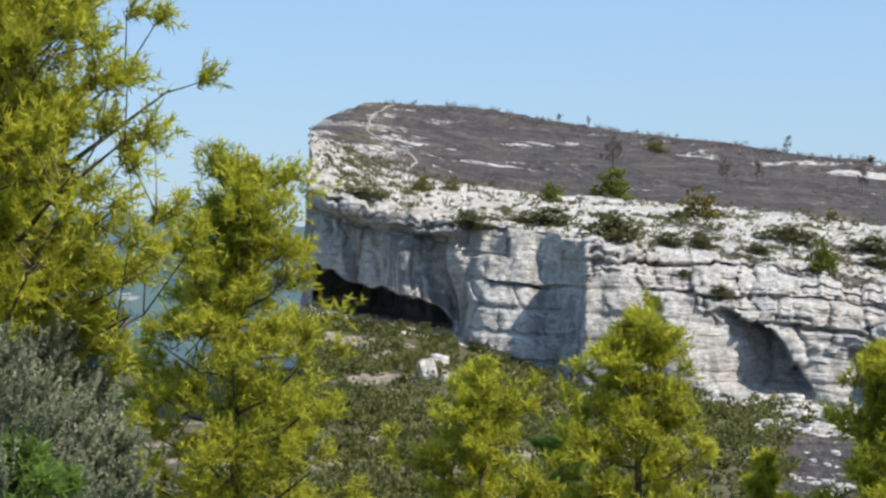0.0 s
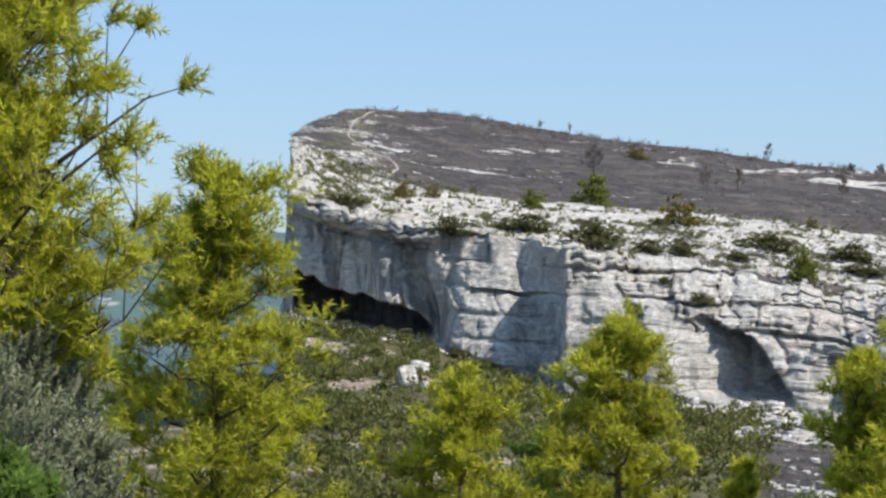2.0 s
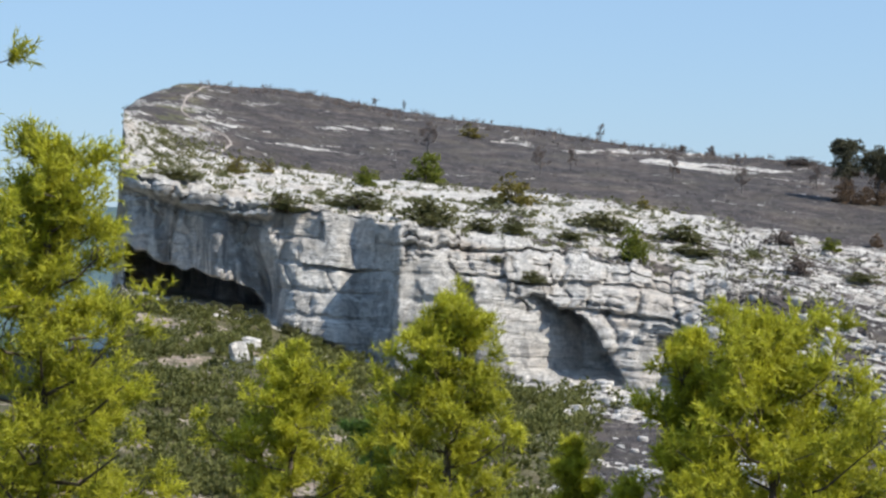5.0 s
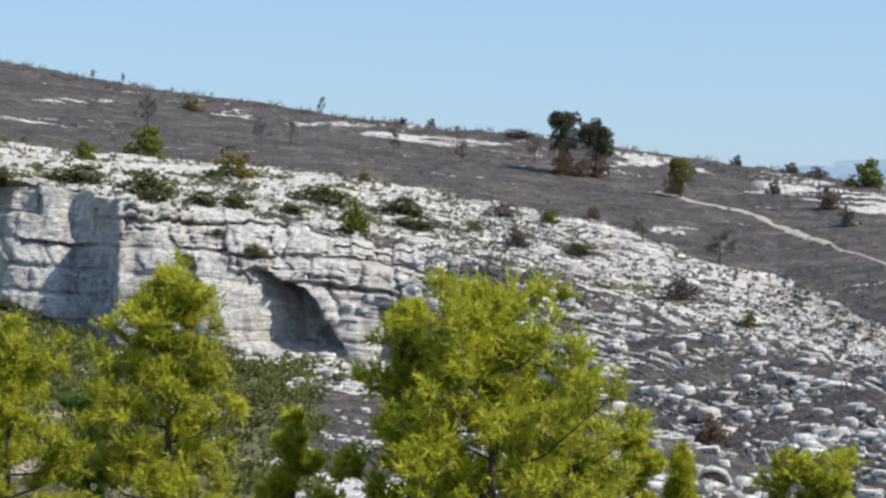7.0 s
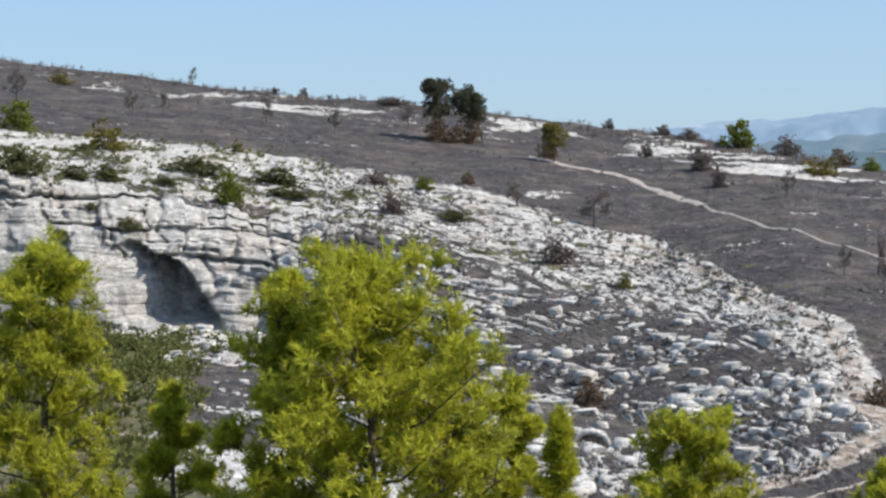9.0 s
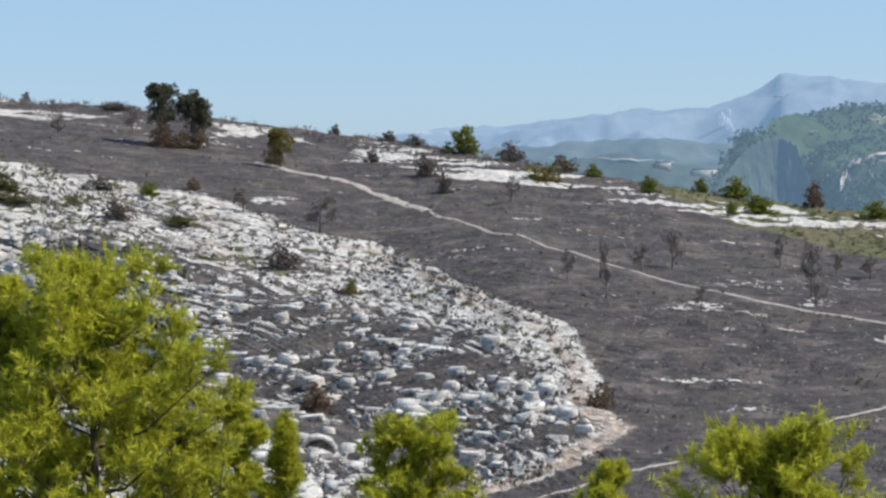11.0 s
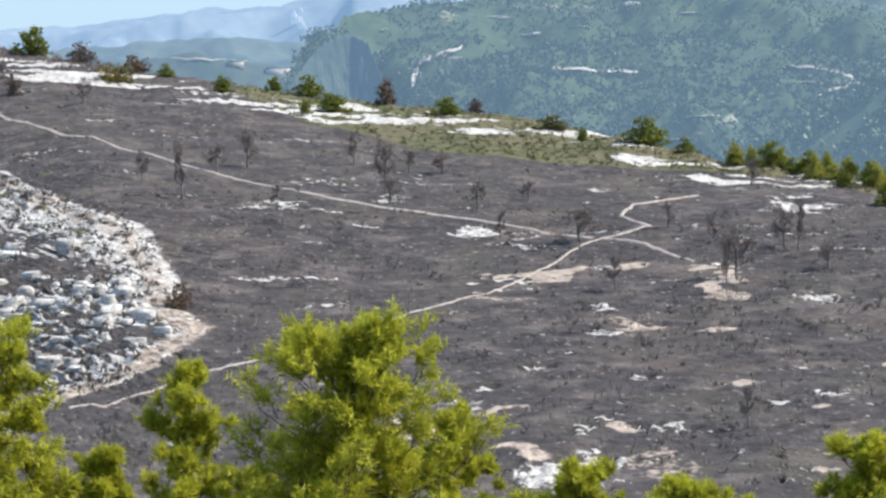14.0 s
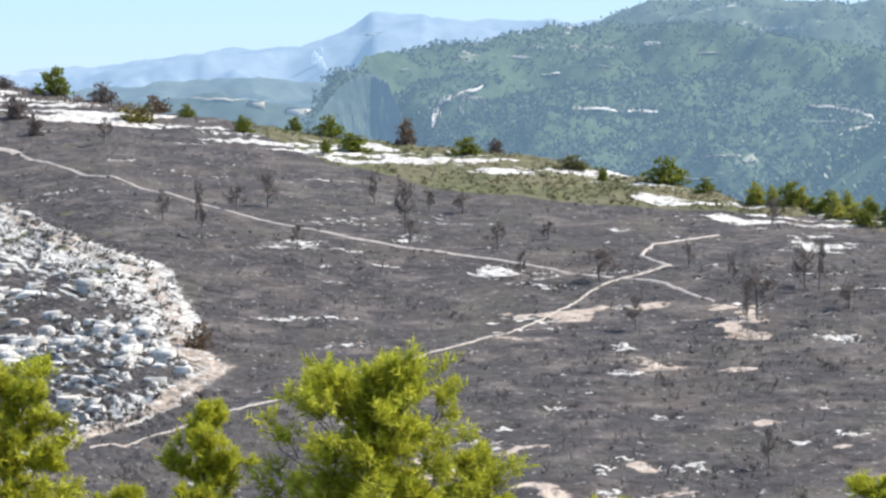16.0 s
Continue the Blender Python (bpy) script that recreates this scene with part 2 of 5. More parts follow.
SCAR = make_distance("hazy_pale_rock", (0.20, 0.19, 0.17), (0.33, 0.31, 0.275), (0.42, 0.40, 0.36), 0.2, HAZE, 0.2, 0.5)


# ---- helpers of the scene ----
def hash01(ix, iy, iz, seed):
    h = (ix * 374761393 + iy * 668265263 + iz * 2147483647 + seed * 1274126177) & 0xFFFFFFFF
    h = ((h ^ (h >> 13)) * 1274126177) & 0xFFFFFFFF
    return ((h ^ (h >> 16)) & 0xFFFF) / 65535.0


def vnoise(x, y, z=0.0, seed=0):
    """Value noise, -1 to 1, on arrays."""
    deep = np.ndim(z) > 0
    x, y, z = np.broadcast_arrays(np.asarray(x, float), np.asarray(y, float), np.asarray(z, float))
    fx, fy, fz = np.floor(x), np.floor(y), np.floor(z)
    ix, iy, iz = fx.astype(np.int64), fy.astype(np.int64), fz.astype(np.int64)
    ux, uy, uz = x - fx, y - fy, z - fz
    ux, uy, uz = ux * ux * (3 - 2 * ux), uy * uy * (3 - 2 * uy), uz * uz * (3 - 2 * uz)
    total = 0.0
    for dx in (0, 1):
        for dy in (0, 1):
            for dz in (0, 1) if deep else (0,):
                w = (ux if dx else 1 - ux) * (uy if dy else 1 - uy)
                w = w * (uz if dz else 1 - uz) if deep else w
                total = total + w * hash01(ix + dx, iy + dy, iz + dz, seed)
    return total * 2 - 1


def fbm(x, y, z=0.0, seed=0, octaves=4):
    total, amp = 0.0, 1.0
    for o in range(octaves):
        total = total + amp * vnoise(x * 2.03 ** o, y * 2.03 ** o, z * 2.03 ** o, seed + o)
        amp *= 0.5
    return total / 1.9


def blocks(u, v, wide, seed):
    """Courses of blocks: v counts the courses, u runs along them in metres. A level for each block, and how near a joint is (0 at it)."""
    course = np.floor(v).astype(np.int64)
    size = wide * (0.6 + 0.8 * hash01(course, course * 3, course * 0, seed + 1))
    run = u / size + 9.7 * hash01(course, course, course * 0, seed)
    cell = np.floor(run).astype(np.int64)
    level = hash01(course, cell, course * 0, seed + 2) * 2 - 1
    fu, fv = run - cell, v - course
    return level, np.minimum(np.minimum(fu, 1 - fu) * size, np.minimum(fv, 1 - fv) * 1.2)


def smooth(lo, hi, v):
    u = np.clip((v - lo) / (hi - lo), 0, 1)
    return u * u * (3 - 2 * u)


def bell(lo, hi, edge, v):
    return smooth(lo, lo + edge, v) * (1 - smooth(hi - edge, hi, v))


def mesh_from(name, verts, faces, material, tone=None, shade_smooth=False):
    """A mesh from arrays of vertices (n, 3) and of triangles or quads (m, 3 or 4)."""
    verts, faces = np.asarray(verts, np.float32), np.asarray(faces, np.int32)
    me = bpy.data.meshes.new(name)
    n, k = faces.shape
    me.vertices.add(len(verts))
    me.vertices.foreach_set("co", verts.ravel())
    me.loops.add(n * k)
    me.loops.foreach_set("vertex_index", faces.ravel())
    me.polygons.add(n)
    me.polygons.foreach_set("loop_start", np.arange(0, n * k, k, dtype=np.int32))
    if shade_smooth:
        me.polygons.foreach_set("use_smooth", np.ones(n, dtype=bool))
    if tone is not None:
        me.attributes.new("tone", "FLOAT", "POINT").data.foreach_set("value", np.asarray(tone, np.float32))
    me.materials.append(material)
    me.update(calc_edges=True)
    return me


def part(name, me, parent, label=""):
    ob = new(name, me)
    ob.parent = parent
    if label:
        ob["label"] = label
    return ob


def tube(points, radii, sides=7):
    """Vertices and quads of a tapered tube along points."""
    points = [Vector(p) for p in points]
    verts, faces = [], []
    for i, p in enumerate(points):
        way = (points[min(i + 1, len(points) - 1)] - points[max(i - 1, 0)]).normalized()
        side = way.cross(Vector((0.31, 0.83, 0.2))).normalized()
        up = way.cross(side)
        for j in range(sides):
            a = 2 * math.pi * j / sides
            verts.append(p + (side * math.cos(a) + up * math.sin(a)) * radii[i])
    for i in range(len(points) - 1):
        for j in range(sides):
            a, b = i * sides + j, i * sides + (j + 1) % sides
            faces.append((a, b, b + sides, a + sides))
    return verts, faces


def join(shapes):
    verts, faces = [], []
    for v, f in shapes:
        faces += [tuple(k + len(verts) for k in q) for q in f]
        verts += v
    return [tuple(v) for v in verts], faces


def needles(rng, centres, radius, tufts, per, length, width, squash=0.75, lift=0.35):
    """Tufts of needles round clump centres: vertices, triangles and a tone for each clump."""
    n = len(centres)
    rad = np.broadcast_to(np.asarray(radius, float), (n,))
    d = rng.normal(size=(n, tufts, 3))
    d /= np.linalg.norm(d, axis=2, keepdims=True)
    r = np.minimum(np.abs(rng.normal(size=(n, tufts, 1))) * 0.45 + 0.32, 0.95)
    base = centres[:, None, :] + d * r * rad[:, None, None] * np.array([1, 1, squash])
    out = d * 0.8 + np.array([0, 0, lift])
    way = out[:, :, None, :] + rng.normal(size=(n, tufts, per, 3)) * 0.55
    way /= np.linalg.norm(way, axis=3, keepdims=True)
    side = np.cross(way, rng.normal(size=way.shape))
    side /= np.linalg.norm(side, axis=3, keepdims=True) + 1e-9
    ln = length * (0.7 + 0.6 * rng.random((n, tufts, per, 1)))
    b = np.broadcast_to(base[:, :, None, :], way.shape)
    v = np.stack([b - side * width / 2, b + side * width / 2, b + way * ln], axis=3).reshape(-1, 3)
    f = np.arange(len(v)).reshape(-1, 3)
    tone = np.clip(rng.random((n, 1, 1, 1)) * 0.7 + rng.random((n, tufts, 1, 1)) * 0.4 - 0.05, 0, 1)
    tone = np.broadcast_to(tone, (n, tufts, per, 3)).reshape(-1)
    return v, f, tone


def brushes(rng, centres, ways, radius, shoots, per, length, width, spread=0.5, loose=1.0, stiff=0.72):
    """Pine shoots: at each centre a fan of brushes that point along its way, each a twig's end set with needles."""
    n = len(centres)
    rad = np.broadcast_to(np.asarray(radius, float), (n,))[:, None, None]
    way = ways[:, None, :] + rng.normal(size=(n, shoots, 3)) * spread
    way /= np.linalg.norm(way, axis=2, keepdims=True)
    root = centres[:, None, :] + rng.normal(size=(n, shoots, 3)) * rad * loose * np.array([0.42, 0.42, 0.30]) - way * rad * 0.35
    run = 0.12 + 0.88 * rng.random((n, shoots, per, 1)) ** 0.7
    base = root[:, :, None, :] + way[:, :, None, :] * rad[..., None] * run * (0.9 + 0.5 * rng.random((n, shoots, 1, 1)))
    needle = way[:, :, None, :] * 0.6 + rng.normal(size=(n, shoots, per, 3)) * stiff
    needle /= np.linalg.norm(needle, axis=3, keepdims=True)
    side = np.cross(needle, rng.normal(size=needle.shape))
    side /= np.linalg.norm(side, axis=3, keepdims=True) + 1e-9
    ln = length * (0.7 + 0.6 * rng.random((n, shoots, per, 1)))
    v = np.stack([base - side * width / 2, base + side * width / 2, base + needle * ln], axis=3).reshape(-1, 3)
    # tone falls towards each shoot's root: shade inside the puffs, put into the colour
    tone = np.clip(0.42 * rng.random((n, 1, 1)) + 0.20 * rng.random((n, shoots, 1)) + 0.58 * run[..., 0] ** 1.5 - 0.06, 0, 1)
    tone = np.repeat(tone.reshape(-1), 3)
    return v, np.arange(len(v)).reshape(-1, 3), tone


# ---- the land: one sheet in sections that fan out from the lookout ----
# bearing, then distance and elevation angle of: valley floor, cliff foot, cliff rim, edge of the burn, skyline ridge
SECTIONS = [
    (-3.25, 150, -7.0, 262, -1.9, 264, 0.92, 284, 2.2, 350, 2.45),
    (-2.85, 150, -7.0, 259, -2.1, 261, 0.85, 296, 2.15, 368, 2.7),
    (-2.45, 150, -7.0, 257, -2.2, 259, 0.74, 310, 1.95, 382, 2.9),
    (-1.9, 150, -7.0, 256, -2.3, 258, 0.52, 312, 1.8, 395, 3.05),
    (0.2, 150, -7.0, 252, -2.7, 255, 0.18, 312, 1.2, 415, 3.05),
    (2.4, 145, -7.1, 246, -3.55, 251, -0.15, 310, 0.9, 412, 2.7),
    (3.5, 142, -7.2, 241, -4.0, 247, -0.25, 306, 0.8, 410, 2.52),
    (4.3, 140, -7.3, 241, -4.0, 248, -0.38, 306, 0.75, 409, 2.4),
    (5.1, 138, -7.4, 240.5, -4.0, 250, -0.58, 306, 0.68, 408, 2.3),
    (7.5, 134, -7.6, 237, -4.15, 253, -0.95, 304, 0.5, 402, 1.95),
    (10.5, 130, -7.9, 236, -4.4, 250, -1.5, 300, 0.15, 395, 1.6),
    (13.5, 126, -8.3, 224, -4.7, 241, -2.1, 292, -0.55, 385, 1.4),
    (16.0, 122, -8.8, 205, -5.4, 232, -3.2, 282, -1.0, 372, 1.02),
    (19.5, 117, -9.6, 180, -6.6, 215, -4.0, 265, -2.1, 358, 0.58),
    (23.0, 112, -10.6, 155, -8.0, 192, -4.8, 238, -2.6, 338, -0.06),
    (26.0, 110, -11.5, 150, -8.1, 180, -5.9, 226, -3.3, 322, -0.55),
    (30.0, 108, -11.9, 152, -7.6, 182, -5.9, 224, -3.6, 308, -1.2),
    (34.0, 107, -12.0, 153, -7.4, 182, -5.8, 222, -3.8, 296, -1.62),
    (38.3, 105, -12.1, 152, -7.5, 178, -5.9, 212, -4.1, 268, -2.7),
    (43.5, 103, -12.2, 150, -7.6, 172, -6.1, 200, -4.7, 245, -3.4),
]
LEFT = (-3.45, 150, -7.0, 300, -4.3, 420, -4.0, 600, -3.6, 900, -3.3)   # the gap beside the prow
BACK = (100.0, 100, -9.0, 150, -7.0, 200, -6.0, 260, -5.0, 320, -4.0)   # behind the lookout
table = np.array([LEFT] + SECTIONS + [BACK, (348.0, *LEFT[1:])])
fine = np.arange(-12.0, 46.001, 0.05)      # bearings in view
AZ = np.concatenate([fine, np.arange(48.0, 348.0, 3.0), [348.0]])
AZ[-1] = AZ[0] + 360
knots = [np.interp(AZ, table[:, 0], table[:, c]) for c in range(1, 11)]
dist = [np.full_like(AZ, 0.02), np.full_like(AZ, 45.0)] + knots[0::2]
near_el = np.interp(AZ, [-12, 8, 26, 46, 100, 348], [-10.3, -10.5, -13.0, -13.2, -10, -10.3])
elev = [np.full_like(AZ, -29.5), near_el] + knots[1::2]
high = [d * np.tan(np.radians(e)) for d, e in zip(dist, elev)]
high[0] = np.full_like(AZ, -1.98)     # the ground under the eye
for extra, drop in ((60.0, -9.0), (300.0, -45.0), (1500.0, -95.0), (4560.0, -120.0)):
    dist.append(np.minimum(dist[6] + extra, 4950.0) if extra < 4000 else np.full_like(AZ, 4950.0))
    high.append(np.minimum(high[6] + drop, drop * 0.5))
STEPS = [8, 16, 105, 112, 110, 72, 6, 6, 4, 4]
D, H, K = [], [], []
for i, n in enumerate(STEPS):
    for j in range(n):
        s = j / n
        D.append(dist[i] + (dist[i + 1] - dist[i]) * s)
        H.append(high[i] + (high[i + 1] - high[i]) * s)
        K.append(np.full_like(AZ, i + s))
D.append(dist[-1]), H.append(high[-1]), K.append(np.full_like(AZ, float(len(STEPS))))
D, H, K = np.array(D), np.array(H), np.array(K)
A = np.broadcast_to(AZ, D.shape)
A0 = np.where(A > 180, A - 360, A)
# K is 2 at the valley floor, 3 at the foot of the cliff, 4 at its rim, 5 at the edge of the burn, 6 at the ridge
# gentle roundings of the ridge line
H = H + smooth(5.0, 6.0, K) * (1 - smooth(6.5, 8, K)) * (0.35 * vnoise(A0 * 1.3, 3.3) + 0.15 * vnoise(A0 * 5.0, D / 9))
U = np.radians(A0) * 240.0                  # metres along the cliff
E0 = np.degrees(np.arctan2(H, D))
X0, Y0 = D * np.sin(np.radians(A)), D * np.cos(np.radians(A))

# beds of the limestone: q counts them upwards, fr runs through one bed
thick = np.interp(A0, [5, 12, 18], [0.85, 0.75, 0.62])
dip = np.interp(A0, [4, 10, 14, 20], [0.045, 0.06, 0.12, 0.16])
q = (H + dip * U) / thick + 1.5 * fbm(X0 / 13, Y0 / 13, seed=101) + (0.5 - 0.18 * smooth(9, 13, A0)) * fbm(U / 6.0, D / 4.0, seed=105, octaves=4)
fr = q - np.floor(q)
# where bare rock, burnt ground, scrub and bare soil lie, by bearing and elevation
burn_el = np.interp(A0, [-3.3, -2.4, -2.0, -0.9, 1.6, 3.0, 7.1, 9.8, 13.0, 15.7, 17.1, 19.6], [2.35, 1.95, 1.6, 1.3, 1.03, 0.83, 0.55, 0.27, -0.4, -0.83, -1.4, -2.1])
tip_az = np.interp(E0, [-10, -8.4, -7.3, -6.5, -6.0, -5.2, -4.1, -3.8, -3.1, -2.0], [19.0, 21.5, 24.5, 25.9, 25.1, 24.9, 24.2, 23.3, 22.0, 19.5])
wav = fbm(X0 / 14, Y0 / 14, seed=5)
burnt = np.where(A0 < 19.6, smooth(-0.12, 0.12, E0 - burn_el + 0.16 * wav), 1.0)
burnt = burnt * (1 - 0.45 * (1 - smooth(-1.5, 0.2, A0)) * smooth(-0.05, 0.1, fbm(U / 5, H * 0.9, seed=75)))
burnt = np.where((E0 < -1.9) & (A0 > 12), smooth(-0.25, 0.25, A0 - tip_az + 0.5 * wav), burnt)
burnt = np.where((A0 < 16) & (K < 4.2), 0.0, burnt)
ochre = np.zeros_like(D)
# pale ledges that show through the burn
lump = fbm(U / 9, D / 9, seed=21)
ledge = smooth(0.38, 0.5, fbm(U / 22, D / 3.5, seed=22)) * smooth(-0.1, 0.2, lump) * smooth(4.8, 5.2, K) * 0.55
ledge = np.maximum(ledge, smooth(0.42, 0.58, fbm(U / 7, D / 3.0, seed=31)) * 0.5)
ledge = np.maximum(ledge, smooth(0.2, 0.6, fbm(U / 12, D / 2.2, seed=35)) * 0.42 * smooth(24, 27, A0))
under = E0 - np.interp(A0, table[:-2, 0], table[:-2, 10])
crest = bell(-0.62, -0.02, 0.1, under + 0.25 * wav) * smooth(18, 20.5, A0) * smooth(-0.08, 0.10, fbm(U / 8, D / 3.2, seed=41) + 0.1 * bell(20, 31, 2, A0) - 0.12 * smooth(31, 33, A0)) * 0.85
crest = np.maximum(crest, bell(-0.42, -0.2, 0.08, under + 0.15 * wav) * bell(4.5, 20, 1.5, A0) * smooth(0.0, 0.15, fbm(U / 12, D / 20, seed=43)))
burnt = np.clip(burnt - np.maximum(ledge, crest), 0, 1) * (K < 6.2)
# single bare patches: bearing, elevation, half width, half height, and 1 for rock or 0 for ochre soil
PATCHES = [
    (34.4, -10.2, 1.7, 0.55, 1), (36.6, -10.1, 1.0, 0.5, 0), (31.9, -8.7, 0.6, 0.35, 0), (36.1, -6.7, 0.8, 0.25, 0), (35.4, -6.2, 0.7, 0.14, 1),
    (36.3, -7.85, 0.5, 0.07, 1), (41.0, -8.3, 0.7, 0.12, 1), (40.4, -6.0, 0.7, 0.16, 1), (40.2, -3.75, 0.9, 0.2, 1), (32.2, -4.3, 0.55, 0.15, 1),
    (30.0, -3.45, 0.7, 0.1, 1), (27.4, -3.55, 0.6, 0.12, 1), (2.3, 2.05, 1.0, 0.08, 1), (0.0, 2.62, 0.6, 0.08, 1), (6.3, 1.87, 0.4, 0.09, 1),
    (9.0, 1.6, 1.6, 0.09, 1), (16.3, 0.78, 0.8, 0.14, 1), (10.6, 1.52, 0.7, 0.1, 1), (16.1, 0.85, 0.8, 0.16, 1), (17.0, -0.92, 0.9, 0.10, 1), (19.4, 0.12, 1.1, 0.16, 1), (22.0, -0.2, 0.6, 0.10, 1), (33.0, -6.0, 0.9, 0.1, 0),
]
for pa, pe, pw, ph, stone in PATCHES:
    spot = 1 - smooth(0.2, 1.7, ((A0 - pa) / pw) ** 2 + ((E0 - pe) / ph) ** 2 + 1.7 * fbm(U / 2.2, D / 3, seed=57) + 0.2)
    spot = spot * (K < 6.05)
    burnt = burnt * (1 - 0.54 * spot) if stone else burnt
    ochre = np.maximum(ochre, 0.56 * spot) if not stone else ochre
# soot and burnt soil on the treads between the rocks of the lower outcrop
mixed = smooth(6.0, 9.0, A0) * np.where(K < 2.97, 1.0, smooth(9.5, 13.0, A0)) * smooth(2.0, 2.2, K) * (1 - burnt) * (0.25 + 0.75 * smooth(0.5, 2.2, tip_az - A0 + 0.8 * wav))
gaps = (1 - smooth(0.36, 0.58, fr + 0.35 * fbm(U / 2.2, D / 2.2, seed=51)))
patch = smooth(-0.06, 0.08, fbm(U / 15, D / 8, seed=53) + 0.35 * fbm(U / 4, D / 3, seed=55)) * (1 - smooth(4.0, 4.4, K))
burnt = np.maximum(burnt, mixed * np.maximum(gaps * 0.95, patch * 0.85) * (1 - 0.45 * smooth(3.9, 4.4, K)))
# thin soot and burnt tufts over the flat pavement
sooty = bell(3.0, 21.5, 3.5, A0) * (K > 4.05) * (1 - burnt) * (1 - bell(-0.5, 0.1, 0.15, E0 - burn_el))
burnt = np.maximum(burnt, 0.66 * sooty * smooth(-0.08, 0.14, fbm(U / 6, D / 5, seed=59) + 0.3 * fbm(U / 2, D / 2, seed=61)))
# the unburnt green strip and the scrub under the cliff
strip_lo = np.interp(A0, [26.5, 28, 30.7, 34.8, 37, 40, 43.5], [-0.9, -1.55, -2.3, -2.78, -2.95, -3.15, -4.0])
scrub = smooth(0.0, 0.12, E0 - strip_lo + 0.08 * wav) * smooth(25.5, 27.5, A0) * (1 - 0.85 * (crest > 0.5)) * (K < 6.1)
foot = bell(-60, 9.5, 4.0, A0) * (1 - smooth(2.94, 2.99, K))
scrub = np.maximum(scrub, foot)
scrub = np.maximum(scrub, (K < 1.7) * 0.62)
scrub = np.maximum(scrub, (K > 6.1) * 0.9)
scrub = np.maximum(scrub, np.where(A0 < -3.4, 0.85, 0))
tufts = smooth(0.36, 0.46, fbm(U / 3.4, D / 3.0, seed=71) + 0.12 * (0.5 - fr)) * bell(-4, 24, 1.5, A0) * (K > 4.05) * (1 - smooth(4.95, 5.1, K))
prow = (1 - smooth(-1.6, -0.6, A0)) * (K > 4.15) * smooth(-0.28, -0.02, fbm(U / 2.6, D / 5, seed=73)) * (A0 > -3.4)
scrub = np.maximum(scrub, 0.66 * np.maximum(tufts, prow * smooth(-2.9, -2.3, A0) * 0.8))
soil = 0.7 * smooth(0.05, 0.3, fbm(U / 6, D / 8, seed=81)) * foot
rim_soil = np.exp(-((A0 - tip_az + 0.5) / 0.55) ** 2) * (E0 < -2.0) * (E0 > -8.6) * smooth(17, 20, A0)
soil = np.maximum(soil, np.maximum((0.66 + 0.2 * smooth(-5.2, -6.2, E0)) * rim_soil, ochre))
soil = np.maximum(soil, 0.8 * smooth(0.42, 0.5, fbm(U / 10, D / 6, seed=91)) * smooth(26, 29, A0) * (K < 4.5) * (K > 1.9))

# the ground by the lookout: scrub with some bare soil
here = 1 - smooth(1.75, 1.95, K)
burnt = burnt * (1 - here)
scrub = scrub * (1 - here) + 0.85 * here
soil = soil * (1 - here) + here * 0.6 * smooth(0.1, 0.35, fbm(X0 / 2.5, Y0 / 2.5, seed=95))

# the trodden pale band below the edge of the burn
band = bell(-0.85, 0.05, 0.2, E0 - burn_el + 0.12 * wav) * bell(14, 20.5, 1.5, A0)
soil = np.maximum(soil, 0.62 * band * smooth(-0.35, 0.15, fbm(U / 6, D / 6, seed=97)))

# relief
rocky = np.clip(1 - burnt * np.where(A0 > 24.5, 1.0, 0.85) - scrub * 0.3, 0, 1)
terr = rocky * (K < 6.1) * smooth(-3.4, -3.1, A0) * np.maximum(smooth(3.95, 4.1, K), smooth(6, 8, A0) * smooth(2.0, 2.3, K) * np.where(K < 2.97, 1.0, smooth(9.5, 13.0, A0))) * (1 - 0.7 * smooth(5.0, 5.2, K))
lower = smooth(9, 13, A0) * (1 - smooth(25.0, 26.3, A0)) * smooth(2.0, 2.4, K) * (1 - smooth(4.1, 4.7, K))
terr = np.maximum(terr, lower * 0.8 * (1 - 0.8 * patch)) * (1 - 0.35 * lower) * (1 - 0.5 * smooth(4.05, 4.25, K) * (1 - smooth(9, 13, A0))) * (1 - 0.7 * band)
uneven = 0.25 + 0.75 * smooth(-0.35, 0.25, fbm(U / 7, D / 6, seed=107))
beds = thick * (smooth(0.66, 0.92, fr) - fr) * terr * uneven
fine_q = (H + dip * U) / 0.33 + 0.8 * fbm(U / 4, D / 3, seed=109, octaves=3)
fine_f = fine_q - np.floor(fine_q)
beds = beds + 0.36 * (smooth(0.6, 0.95, fine_f) - fine_f) * terr
slot = 0.32 * uneven * terr * (bell(0.58, 0.78, 0.08, fr) - bell(0.80, 1.0, 0.08, fr))      # undercut below each lip
rim_jag = (blocks(U, H * 0 + 0.5, 2.6, 181)[0] * 0.45 + blocks(U, H * 0 + 0.5, 0.9, 185)[0] * 0.2) * smooth(3.8, 3.95, K) * (1 - smooth(4.04, 4.16, K)) * smooth(-3.4, -3.1, A0) * (1 - smooth(14, 18, A0))
slab, slab_joint = blocks(U + 0.6 * vnoise(U / 2, D / 2), q, 2.6, 187)
Z = H + beds + rim_jag + terr * ((0.26 - 0.12 * lower) * slab - 0.24 * (1 - smooth(0.04, 0.25, slab_joint)) * (0.4 + 0.6 * lower))
grow = smooth(1.0, 2.0, K) * (1 - smooth(6.0, 7.0, K))
Z = Z + grow * (0.35 * fbm(X0 / 6, Y0 / 6, seed=121) + 0.13 * vnoise(X0 / 0.9, Y0 / 0.9, 0, 131) * (1 - 0.75 * burnt))
Z = Z + (1 - grow) * 0.25 * fbm(X0 / 5, Y0 / 5, seed=123) * smooth(0.3, 0.8, K)
